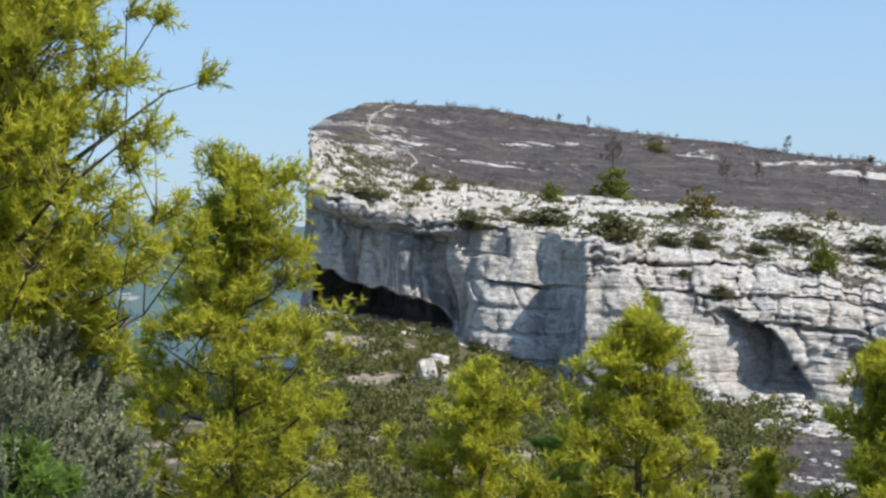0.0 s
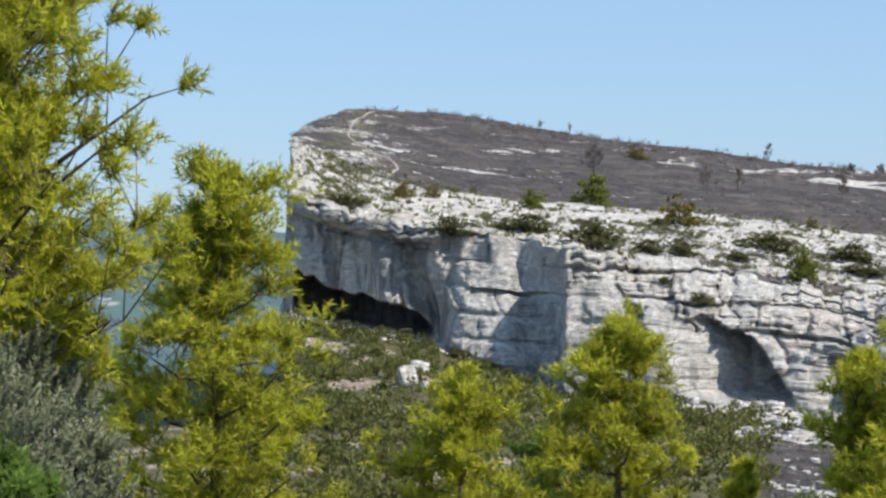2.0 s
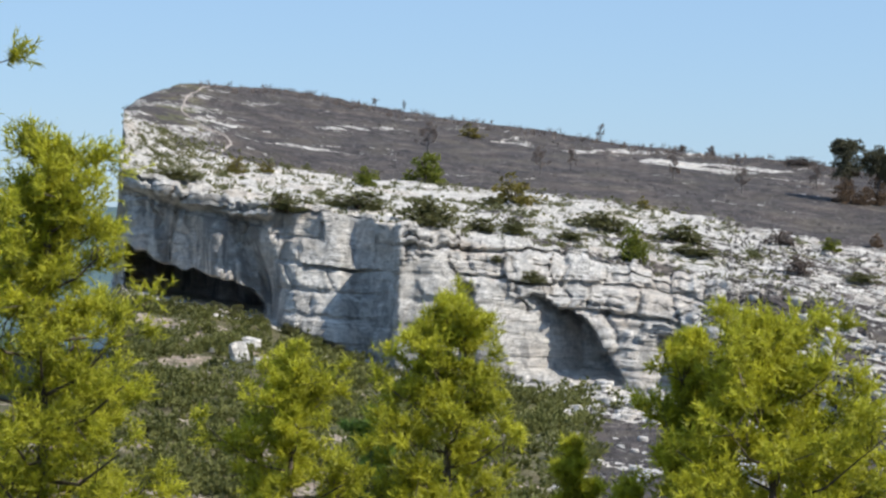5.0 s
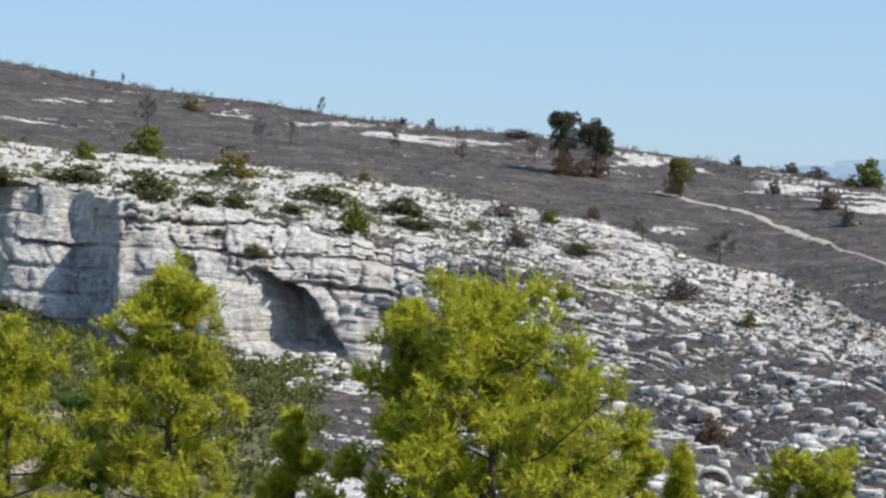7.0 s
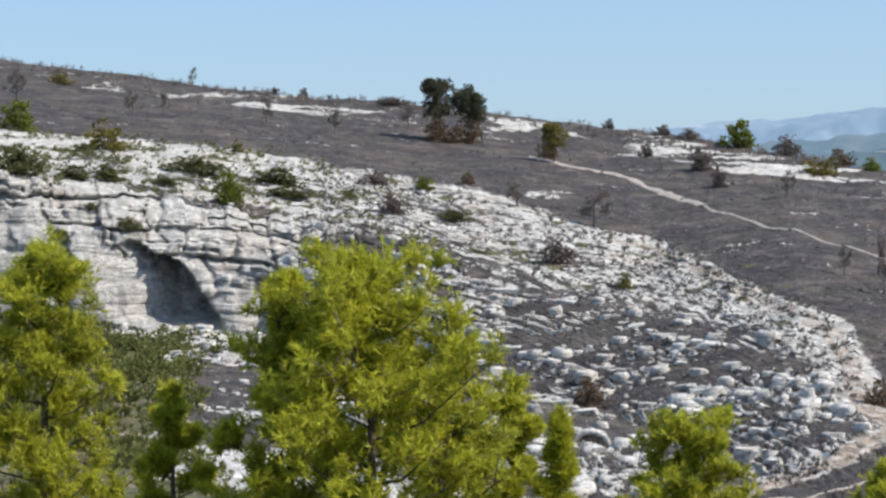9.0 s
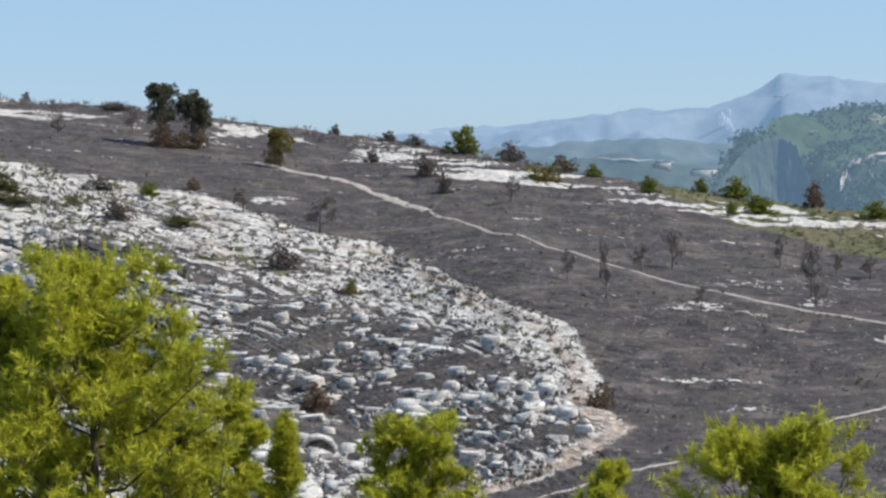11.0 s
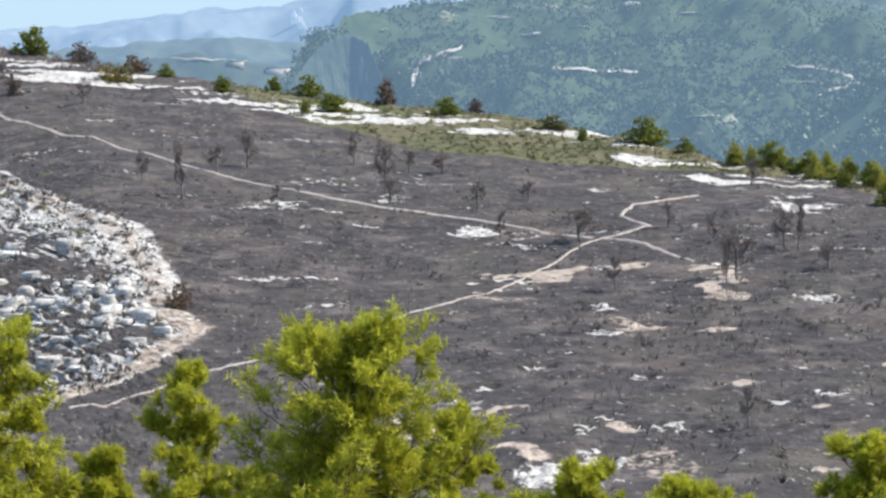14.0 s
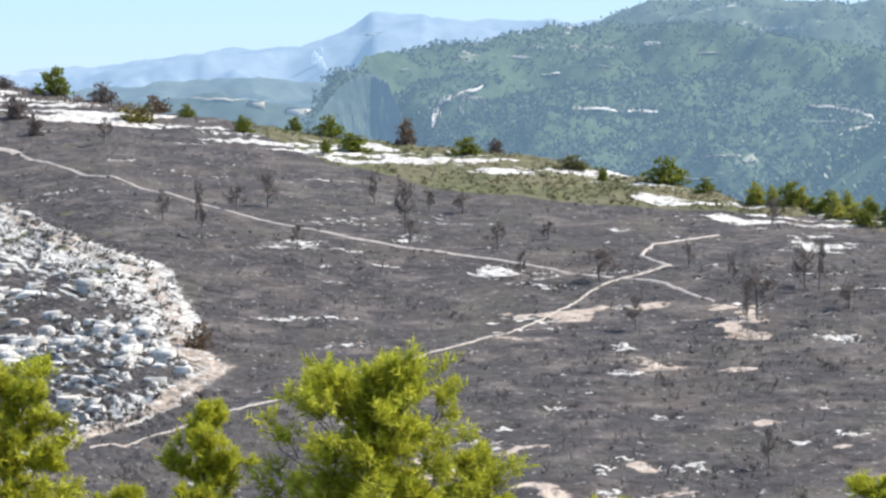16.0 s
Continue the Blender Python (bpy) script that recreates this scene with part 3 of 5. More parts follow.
# the cliff face: recesses, buttresses, ribs and beds push it to and fro
s = np.clip(K - 3.0, 0, 1)
face = smooth(-0.02, 0.03, K - 3.0) * (1 - smooth(1.0, 1.07, K - 3.0)) * smooth(-3.5, -3.2, A0) * (1 - smooth(12.5, 17.5, A0))
left_wall = 1 - smooth(0.30, 0.75, A0)
wob = 0.10 * vnoise(s * 6, A0 * 2, seed=141) + 0.05 * np.round(2 * vnoise(U / 1.3, H / 0.8, 0, 142))
bed_z = H + dip * U + 0.22 * fbm(U / 9, s * 1.2, seed=160)
# the left wall hangs over a long low shelter; draperies and grooves run down it
roof = np.interp(A0, [-3.0, -2.4, -1.4, -0.1, 0.2], [0.37, 0.34, 0.30, 0.22, 0.10]) + 0.05 * vnoise(U / 2.4, 7.7, 0, 145) + 0.035 * vnoise(U / 0.8, 3.7, 0, 146)
hang = 1.5 * (1 - smooth(0.12, 0.86, s)) * smooth(-3.1, -2.7, A0)
cave = 20.0 * (1 - smooth(roof - 0.02, roof + 0.03, s)) * bell(-3.2, 0.28, 0.12, A0)
groove = (1 - np.abs(vnoise(U / 3.4 + 0.35 * vnoise(s * 3, U / 6), s * 0.55, 0, 151))) ** 5
fold = (1 - np.abs(vnoise(U / 1.3 + 0.25 * vnoise(s * 4, U / 3), s * 0.9, 0, 153))) ** 6
O = left_wall * (hang + cave + (3.6 * groove + 1.3 * fold) * (1 - 0.75 * smooth(0.80, 0.90, s)) + 0.9 * fbm(U / 5, s * 1.5, seed=155))
O = O + left_wall * (1.1 * bell(0.78, 0.87, 0.03, s) - 0.6 * smooth(0.86, 0.90, s))                       # notch under the capping bed
# a lit, bulging buttress, then a gully in the shade of the next corner
O = O + (1 - left_wall) * (1 - smooth(2.2, 3.3, A0)) * (-2.0 * bell(0.35, 2.6, 0.7, A0) + 3.4 * smooth(0.15, 1.0, s) - 1.6 * (1 - smooth(0.0, 0.30, s)) + 0.9 * fbm(U / 3.2, s * 3.0, seed=149))
O = O + 2.6 * smooth(2.3, 3.2, A0) * (1 - smooth(3.34, 3.44, A0 + 0.4 * wob)) * (1 - 0.55 * smooth(0.75, 1.0, s))
O = O - 4.6 * smooth(3.34, 3.44, A0 + 0.4 * wob) * (1 - smooth(3.5, 7.5, A0)) 
# saw-toothed hollows below the bedded top: each deepens to the right and ends at a sharp overhanging edge
brow = np.interp(A0, [3.9, 5.1, 7.6, 9.2, 10.6, 12.5], [0.80, 0.73, 0.59, 0.50, 0.46, 0.3]) + 0.02 * np.round(3 * vnoise(U / 2.4, 1.1, 0, 147))
for a_in, a_out, bulge, deep in ((4.0, 5.28, 0.15, 3.4), (5.35, 7.65, 1.5, 6.0), (9.3, 10.2, 0.5, 3.0), (10.5, 11.6, 0.4, 2.2)):
    run = np.clip((brow - s) / np.maximum(brow, 0.05), 0, 1)
    edge = a_out + bulge * run ** 0.6 + 0.5 * wob
    O = O + deep * np.clip((A0 - a_in) / (a_out - a_in), 0, 1.15) ** 2.2 * (A0 > a_in) * (1 - smooth(edge - 0.05, edge + 0.05, A0)) * (1 - smooth(brow - 0.02, brow + 0.02, s)) * smooth(0.0, 0.10, s)
big, big_joint = blocks(U + 0.8 * vnoise(U / 4, bed_z / 2), bed_z / 2.7, 6.0, 171)
mid, mid_joint = blocks(U + 0.5 * vnoise(U / 2, bed_z), bed_z / 0.95 + 0.08 * vnoise(U / 9, bed_z / 2), 5.0, 179)
small = blocks(U + 0.3 * vnoise(U, bed_z * 2), bed_z / 0.48 + 0.12 * vnoise(U / 6, bed_z), 2.2, 175)[0]
top_beds = smooth(3.2, 3.6, A0) * smooth(-0.06, 0.06, s - brow)
bedded = 0.10 + 0.26 * (1 - left_wall) * (1 - smooth(2.4, 3.2, A0)) + 0.10 * smooth(3.4, 4.2, A0) + 0.72 * top_beds + 0.5 * smooth(0.84, 0.9, s) * left_wall
blocky = 0.35 + 0.65 * smooth(3.3, 3.6, A0)
O = O + bedded * (1.25 * big + 0.75 * mid * blocky * (0.4 + 0.6 * (big > -0.2)) + 0.35 * small * top_beds + 1.3 * (1 - smooth(0.05, 0.2, big_joint)) * (big > -0.6) + 0.6 * blocky * (1 - smooth(0.04, 0.15, mid_joint)) * (mid > -0.1))
lip = bed_z / 0.95 + 0.08 * vnoise(U / 9, bed_z / 2)
O = O + 0.9 * top_beds * (lip - np.floor(lip) - 0.5) * -1.0 * (0.3 + 0.7 * smooth(-0.3, 0.3, vnoise(U / 6, np.floor(lip) * 3.1, 0, 165)))
cleft = (1 - np.abs(vnoise(U / 4.2 + 0.25 * vnoise(s * 9, U / 4), s * 1.2, 0, 157))) ** 16 * smooth(-0.1, 0.3, vnoise(U / 5, s * 3, 0, 159))
O = O + 1.3 * cleft + 0.14 * fbm(U / 0.8, H / 0.8, seed=156, octaves=2) + 0.35 * fbm(U / 2.4, H / 2.4, seed=158, octaves=3)
lean = smooth(3.6, 4.6, A0) * (1 - smooth(12, 16, A0)) * (K > 3.0) * (K < 4.0)
D = D + lean * (dist[4] - dist[3]) * (s ** 2.4 - s)      # steep below, stepped back above
D2 = D + face * O * smooth(0, 0.06, s) + slot * (1 - face)
# the ragged edge of the prow
AJ = A + bell(-3.7, -2.7, 0.25, A0) * (K > 3.0) * (K < 4.8) * (0.11 * vnoise(H / 2.6, D * 0 + 2.2, 0, 191) + 0.05 * np.round(2 * vnoise(H / 0.9, D / 6, 0, 193)))
X, Y = D2 * np.sin(np.radians(AJ)), D2 * np.cos(np.radians(AJ))
Z = Z + EYE
rows_n, cols_n = Z.shape
ids = np.arange(rows_n * cols_n).reshape(rows_n, cols_n)
quads = np.stack([ids[:-1, :-1], ids[:-1, 1:], ids[1:, 1:], ids[1:, :-1]], axis=-1).reshape(-1, 4)
land = mesh_from("ground", np.stack([X, Y, Z], axis=-1).reshape(-1, 3), quads, GROUND)
flute = face * (0.6 + 0.35 * left_wall * (1 - 0.8 * smooth(0.8, 0.92, s)) - 0.3 * top_beds) * (A0 > -4)
zone = np.stack([burnt, scrub, soil, flute], axis=-1).reshape(-1, 4)
land.attributes.new("zone", "FLOAT_COLOR", "POINT").data.foreach_set("color", zone.astype(np.float32).ravel())
tagged(new("ground", land), "limestone hill with a cliff, burnt slopes and a scrubby valley floor", "ground", kind="structure")

EL = np.degrees(np.arctan2(Z - EYE, D2))


def column(az):
    return int(np.clip(round((az + 12.0) / 0.05), 0, len(fine) - 1))


def ground(az, d):
    """The ground at a bearing and a distance."""
    c = column(az)
    z = float(np.interp(d, np.maximum.accumulate(D2[:, c]), Z[:, c]))
    return Vector((d * math.sin(radians(az)), d * math.cos(radians(az)), z))


def sight(az, el):
    """The ground that is seen from the lookout at a bearing and an elevation angle."""
    c = column(az)
    first, last = sum(STEPS[:1]) + 4, sum(STEPS[:6])
    e = EL[first:last + 1, c]
    up = np.nonzero(e >= el)[0]
    i = first + (int(up[0]) if len(up) else int(np.argmax(e)))
    return Vector((X[i, c], Y[i, c], Z[i, c]))


# ---- far hills and mountains ----
def ridge(name, label, bearings, tops, near, far, foot, material, az_step, rough, seed, rows=60):
    """A range of hills: its crest at the elevation angles tops over bearings, rising from near to far."""
    az = np.arange(bearings[0], bearings[-1], az_step)
    top = np.interp(az, bearings, tops)
    d0, d1 = np.broadcast_to(np.interp(az, bearings, near), az.shape), np.broadcast_to(np.interp(az, bearings, far), az.shape)
    v = np.linspace(0, 1.15, rows)[:, None]
    d = d0 + (d1 - d0) * v
    zt = d1 * np.tan(np.radians(top))
    shape = np.where(v <= 1, v ** 0.85, 1 - (v - 1) * 3.0)
    z = foot + (zt - foot) * shape
    x, y = d * np.sin(np.radians(az)), d * np.cos(np.radians(az))
    size = (d1 - d0).mean()
    z = z + rough * size * (fbm(x / size * 5, y / size * 5, seed=seed, octaves=5)) * np.sin(np.clip(v, 0, 1) * math.pi) + rough * 0.12 * size * fbm(x / size * 16, y / size * 16, seed=seed + 7)
    ids = np.arange(z.size).reshape(z.shape)
    quads = np.stack([ids[:-1, :-1], ids[:-1, 1:], ids[1:, 1:], ids[1:, :-1]], axis=-1).reshape(-1, 4)
    pts = np.stack([x, y, z + EYE], axis=-1)
    tagged(new(name, mesh_from(name, pts.reshape(-1, 3), quads, material, shade_smooth=True)), label, "hills", kind="structure")
    return pts


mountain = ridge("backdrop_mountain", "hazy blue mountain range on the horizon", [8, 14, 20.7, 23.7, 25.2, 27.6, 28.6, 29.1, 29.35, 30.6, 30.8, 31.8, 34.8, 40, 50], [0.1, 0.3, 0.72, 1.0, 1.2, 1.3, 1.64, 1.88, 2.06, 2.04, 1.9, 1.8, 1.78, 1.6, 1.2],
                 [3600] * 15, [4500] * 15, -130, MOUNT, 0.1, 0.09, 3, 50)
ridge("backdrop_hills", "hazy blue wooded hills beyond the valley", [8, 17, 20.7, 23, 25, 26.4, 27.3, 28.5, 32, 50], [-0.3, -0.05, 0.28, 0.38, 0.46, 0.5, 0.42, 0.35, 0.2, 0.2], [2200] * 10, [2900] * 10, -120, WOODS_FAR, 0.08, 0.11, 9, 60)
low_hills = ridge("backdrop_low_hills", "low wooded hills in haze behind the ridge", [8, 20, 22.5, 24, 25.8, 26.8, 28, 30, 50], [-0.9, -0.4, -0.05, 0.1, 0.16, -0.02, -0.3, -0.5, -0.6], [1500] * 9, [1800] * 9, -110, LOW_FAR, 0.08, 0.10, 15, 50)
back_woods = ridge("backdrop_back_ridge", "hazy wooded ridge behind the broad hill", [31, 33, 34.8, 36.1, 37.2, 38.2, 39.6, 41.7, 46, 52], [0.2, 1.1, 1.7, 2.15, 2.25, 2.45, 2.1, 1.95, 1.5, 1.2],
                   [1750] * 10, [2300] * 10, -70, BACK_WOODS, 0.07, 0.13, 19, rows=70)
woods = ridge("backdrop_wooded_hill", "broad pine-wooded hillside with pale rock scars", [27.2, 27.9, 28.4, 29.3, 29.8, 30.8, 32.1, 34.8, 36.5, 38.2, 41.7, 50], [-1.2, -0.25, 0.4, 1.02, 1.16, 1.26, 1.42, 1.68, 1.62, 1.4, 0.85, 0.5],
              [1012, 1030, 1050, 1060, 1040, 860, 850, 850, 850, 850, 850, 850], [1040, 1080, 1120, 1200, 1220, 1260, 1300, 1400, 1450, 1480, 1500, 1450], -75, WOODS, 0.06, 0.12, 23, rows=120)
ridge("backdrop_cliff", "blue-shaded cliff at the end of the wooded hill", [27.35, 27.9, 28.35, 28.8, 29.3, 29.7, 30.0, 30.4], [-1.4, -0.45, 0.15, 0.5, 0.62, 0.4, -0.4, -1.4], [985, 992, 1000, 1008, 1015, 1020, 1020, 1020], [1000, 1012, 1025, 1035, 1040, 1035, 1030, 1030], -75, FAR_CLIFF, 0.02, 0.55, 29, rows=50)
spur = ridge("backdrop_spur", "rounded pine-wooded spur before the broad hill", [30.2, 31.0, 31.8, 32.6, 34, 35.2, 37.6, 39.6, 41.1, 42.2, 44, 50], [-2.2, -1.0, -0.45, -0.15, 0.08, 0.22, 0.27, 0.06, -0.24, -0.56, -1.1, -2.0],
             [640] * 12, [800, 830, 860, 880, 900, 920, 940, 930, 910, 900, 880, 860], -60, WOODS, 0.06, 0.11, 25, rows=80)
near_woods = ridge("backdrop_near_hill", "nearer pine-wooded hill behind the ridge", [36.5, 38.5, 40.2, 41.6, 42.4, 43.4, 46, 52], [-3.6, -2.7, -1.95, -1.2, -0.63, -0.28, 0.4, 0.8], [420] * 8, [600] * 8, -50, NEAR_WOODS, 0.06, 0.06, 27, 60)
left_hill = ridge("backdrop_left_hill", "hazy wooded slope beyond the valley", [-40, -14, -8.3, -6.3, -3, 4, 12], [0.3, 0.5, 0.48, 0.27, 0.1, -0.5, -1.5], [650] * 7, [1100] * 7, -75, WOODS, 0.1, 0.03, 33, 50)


# ---- vegetation ----
def blob_clumps(rng, n, w, h, base=0.0):
    """Centres of leaf clumps that fill a mound of width w and height h unevenly."""
    d = rng.normal(size=(n, 3))
    d /= np.linalg.norm(d, axis=1, keepdims=True)
    d[:, 2] = np.abs(d[:, 2])
    r = rng.random((n, 1)) ** 0.4
    c = d * r * np.array([w / 2, w / 2, h]) * 0.86
    c[:, 2] += base
    return c


def make_bush(name, leaf, wood, rng, label, category, group, per=6, clumps=42, bare=0.0):
    """A bush or small crown of unit width and height: stems and a crown of leaf clumps."""
    thing = tagged(new(name), label, category, group)
    stems = []
    for _ in range(5):
        a, r = rng.random() * 6.28, 0.12 + 0.22 * rng.random()
        stems.append(tube([(0.03 * math.cos(a), 0.03 * math.sin(a), -0.08), (r * 0.4 * math.cos(a), r * 0.4 * math.sin(a), 0.25), (r * math.cos(a), r * math.sin(a), 0.62)], [0.028, 0.02, 0.008], 5))
    part("stem", mesh_from("stem", *join(stems), wood), thing)
    c = blob_clumps(rng, clumps, 1.0, 0.95, 0.02)
    c += 0.05 * rng.normal(size=c.shape) * np.array([1, 1, 0.6])
    c[:, 2] = np.maximum(c[:, 2], 0.08)
    v, f, tone = needles(rng, c, 0.13 + 0.05 * rng.random(len(c)), 14, per, 0.055, 0.06, 0.8, 0.3)
    keep = np.ones(len(f), bool) if not bare else np.repeat(rng.random(len(f) // per) > bare, per)
    part("foliage", mesh_from("foliage", v.reshape(-1, 3), f[keep], leaf, tone), thing)
    return thing


def make_charred(name, rng, label, group, leafy):
    """A burnt small pine: bare blackened trunk, limbs and a few scorched twigs."""
    thing = tagged(new(name), label, "tree", group)
    lean = rng.normal(size=2) * 0.05
    part("trunk", mesh_from("trunk", *join([tube([(0, 0, -0.05), (lean[0] * 0.5, lean[1] * 0.5, 0.4), (lean[0], lean[1], 0.97)], [0.045, 0.032, 0.008], 7)]), CHAR), thing)
    for k in range(10):
        tips = []
        z0, a = 0.28 + 0.62 * (k + rng.random()) / 10, rng.random() * 6.28
        ln = (0.48 - 0.34 * (z0 - 0.28)) * (0.7 + 0.5 * rng.random())
        p0 = Vector((lean[0] * z0, lean[1] * z0, z0))
        p2 = p0 + Vector((ln * math.cos(a), ln * math.sin(a), 0.16 + 0.12 * rng.random()))
        p1 = (p0 + p2) / 2 + Vector((0, 0, -0.03))
        twigs = [tube([p0, p1, p2], [0.018, 0.012, 0.004], 5)]
        for _ in range(4):
            u = 0.4 + 0.6 * rng.random()
            q0 = p0.lerp(p2, u)
            q1 = q0 + Vector(rng.normal(size=3) * 0.07 + np.array([0, 0, 0.05]))
            twigs.append(tube([q0, q1], [0.007, 0.003], 4))
            tips.append(q1)
        limb = part("limb", mesh_from("limb", *join(twigs), CHAR), thing)
        v, f, tone = needles(rng, np.array([tuple(p) for p in tips]), 0.09, leafy, 5, 0.06, 0.018, 0.9, 0.2)
        part("scorched_foliage", mesh_from("scorched_foliage", v, f, CHAR_LEAF, tone), limb)
    return thing


def make_pine(name, rng, height, width, label, leaf=None, clumps=80, low=0.22, fine_needles=1.0):
    """A pine: tapered trunk, limbs that reach up and out, and fans of needle brushes at their ends. Its base is at the origin."""
    leaf = leaf or PINE
    thing = tagged(new(name), label, "tree", "pines below the lookout")
    bend = rng.normal(size=2) * 0.02 * height
    spine = lambda u: Vector((bend[0] * math.sin(3 * u), bend[1] * math.sin(2.4 * u + 1) - bend[1] * math.sin(1), height * 0.96 * u))
    r0 = 0.013 * height + 0.015
    part("trunk", mesh_from("trunk", *join([tube([spine(u) + Vector((0, 0, -0.3 if u == 0 else 0)) for u in np.linspace(0, 1, 9)], [r0 * (1 - u) ** 0.8 + 0.008 for u in np.linspace(0, 1, 9)], 9)]), BARK, shade_smooth=True), thing)
    limbs = max(14, clumps // 8)
    golden = rng.random() * 6.28
    for k in range(limbs):
        u = low + (0.94 - low) * ((k + 0.6 * rng.random()) / limbs) ** 1.25
        golden += 2.4 + 0.5 * rng.normal()
        rel = (u - low) / (1 - low)
        reach = width / 2 * (1.16 * (1 - rel) ** 0.62 * (0.75 + 0.25 * smooth(0, 0.25, rel)) + 0.07) * (0.62 + 0.48 * rng.random())
        p0 = spine(u)
        out = Vector((math.cos(golden), math.sin(golden), 0))
        rise = 0.12 + 0.4 * rng.random() + 0.25 * rel
        p2 = p0 + out * reach + Vector((0, 0, reach * rise + 0.01 * height))
        p1 = p0.lerp(p2, 0.5) + Vector((0, 0, -0.12 * reach))
        shapes = [tube([p0, p1, p2], [r0 * 0.42 * (1 - 0.6 * rel), r0 * 0.25 * (1 - 0.5 * rel), 0.008], 6)]
        centres, ways, radii = [], [], []
        for j in range(11):
            w = 0.06 + 1.0 * rng.random() ** 0.75
            q0 = p0.lerp(p2, min(w, 1))
            q1 = q0 + Vector(rng.normal(size=3)) * 0.095 * width * (0.35 + 0.65 * w) * (1 - 0.55 * rel) + Vector((0, 0, 0.04 * width))
            shapes.append(tube([q0, q1], [0.010, 0.005], 4))
            centres.append(tuple(q1))
            ways.append(tuple(out * (0.75 - 0.3 * rel) + Vector((0, 0, 0.55 + 0.5 * rel))))
            radii.append(width * (0.06 + 0.05 * rng.random()))
        limb = part("limb", mesh_from("limb", *join(shapes), BARK), thing)
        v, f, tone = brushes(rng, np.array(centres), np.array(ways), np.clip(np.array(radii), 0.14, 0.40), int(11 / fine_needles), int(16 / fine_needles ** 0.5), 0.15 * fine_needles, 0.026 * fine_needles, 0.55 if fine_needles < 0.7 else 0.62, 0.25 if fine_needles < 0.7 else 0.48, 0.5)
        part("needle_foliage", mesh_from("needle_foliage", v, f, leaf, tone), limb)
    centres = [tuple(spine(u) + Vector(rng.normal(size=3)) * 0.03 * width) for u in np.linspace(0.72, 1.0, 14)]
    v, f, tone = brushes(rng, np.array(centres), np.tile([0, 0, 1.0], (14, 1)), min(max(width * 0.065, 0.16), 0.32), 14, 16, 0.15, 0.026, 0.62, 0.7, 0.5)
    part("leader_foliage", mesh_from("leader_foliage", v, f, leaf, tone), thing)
    return thing


def make_tall(rng, height, lobes, leaf, low_leaf, label):
    """A tall ridge pine: a bare trunk, rounded lobes of dark foliage on forking limbs, and scorched foliage below.
    lobes: each one's offset, height, width and depth as shares of the height."""
    thing = tagged(new("tall_pine"), label, "tree", "tall pines on the ridge")
    part("trunk", mesh_from("trunk", *join([tube([(0, 0, -0.4), (0.02 * height, 0, height * 0.4), (0, 0, height * 0.8)], [0.035 * height, 0.026 * height, 0.008 * height], 8)]), CHAR), thing)
    for x, z, w, deep in lobes:
        for k in range(5):
            tip = Vector((x + 0.28 * w * math.cos(1.26 * k), 0.28 * w * math.sin(1.26 * k), z + 0.2 * deep * (rng.random() - 0.3))) * height
            p0 = Vector((0.01 * height, 0, height * (0.36 + 0.06 * k)))
            limb = part("limb", mesh_from("limb", *join([tube([p0, p0.lerp(tip, 0.5) + Vector((0, 0, -0.03 * height)), tip], [0.014 * height, 0.01 * height, 0.004 * height], 5)]), CHAR), thing)
            d = rng.normal(size=(24, 3))
            d /= np.linalg.norm(d, axis=1, keepdims=True)
            c = np.array(tip) + d * (0.25 + 0.75 * rng.random((24, 1)) ** 0.5) * np.array([w * 0.30, w * 0.30, deep * 0.40]) * height
            v, f, tone = needles(rng, c, 0.055 * height, 16, 5, 0.03 * height, 0.016 * height, 0.8, 0.4)
            part("needle_foliage", mesh_from("needle_foliage", v, f, leaf, tone), limb)
    c = np.stack([rng.normal(size=22) * 0.10, rng.normal(size=22) * 0.10, 0.10 + 0.34 * rng.random(22)], axis=-1) * height
    v, f, tone = needles(rng, c, 0.05 * height, 12, 5, 0.035 * height, 0.014 * height, 0.9, 0.2)
    part("scorched_foliage", mesh_from("scorched_foliage", v, f, low_leaf, tone), thing, "foliage scorched brown by the fire")
    return thing


def make_juniper(name, rng, height, width, label):
    """A spiky grey-green juniper: upright plumes of short sprays round a stem."""
    thing = tagged(new(name), label, "tree", "pines below the lookout")
    part("trunk", mesh_from("trunk", *join([tube([(0, 0, -0.3), (0.03, 0, height * 0.5), (0, 0.02, height * 0.93)], [0.09, 0.05, 0.01], 8)]), BARK), thing)
    sprays, tips, ways = [], [], []
    for k in range(54):
        u = 0.06 + 0.9 * k / 54
        a = 2.4 * k + rng.normal() * 0.3
        reach = width / 2 * (1 - u) ** 0.6 * (0.6 + 0.6 * rng.random())
        p0 = Vector((0, 0, height * u * 0.88))
        p1 = p0 + Vector((reach * math.cos(a), reach * math.sin(a), reach * 0.8 + 0.2))
        sprays.append(tube([p0, p1], [0.012, 0.004], 4))
        for w in (0.6, 0.82, 1.04):
            tips.append(tuple(p0.lerp(p1, w) + Vector(rng.normal(size=3)) * 0.05))
            ways.append((0.5 * math.cos(a), 0.5 * math.sin(a), 0.9))
    part("branchwork", mesh_from("branchwork", *join(sprays), BARK), thing)
    v, f, tone = brushes(rng, np.array(tips), np.array(ways), 0.36, 4, 40, 0.05, 0.022, 0.2, 0.2, 0.4)
    part("foliage", mesh_from("foliage", v, f, JUNIPER, tone), thing)
    return thing


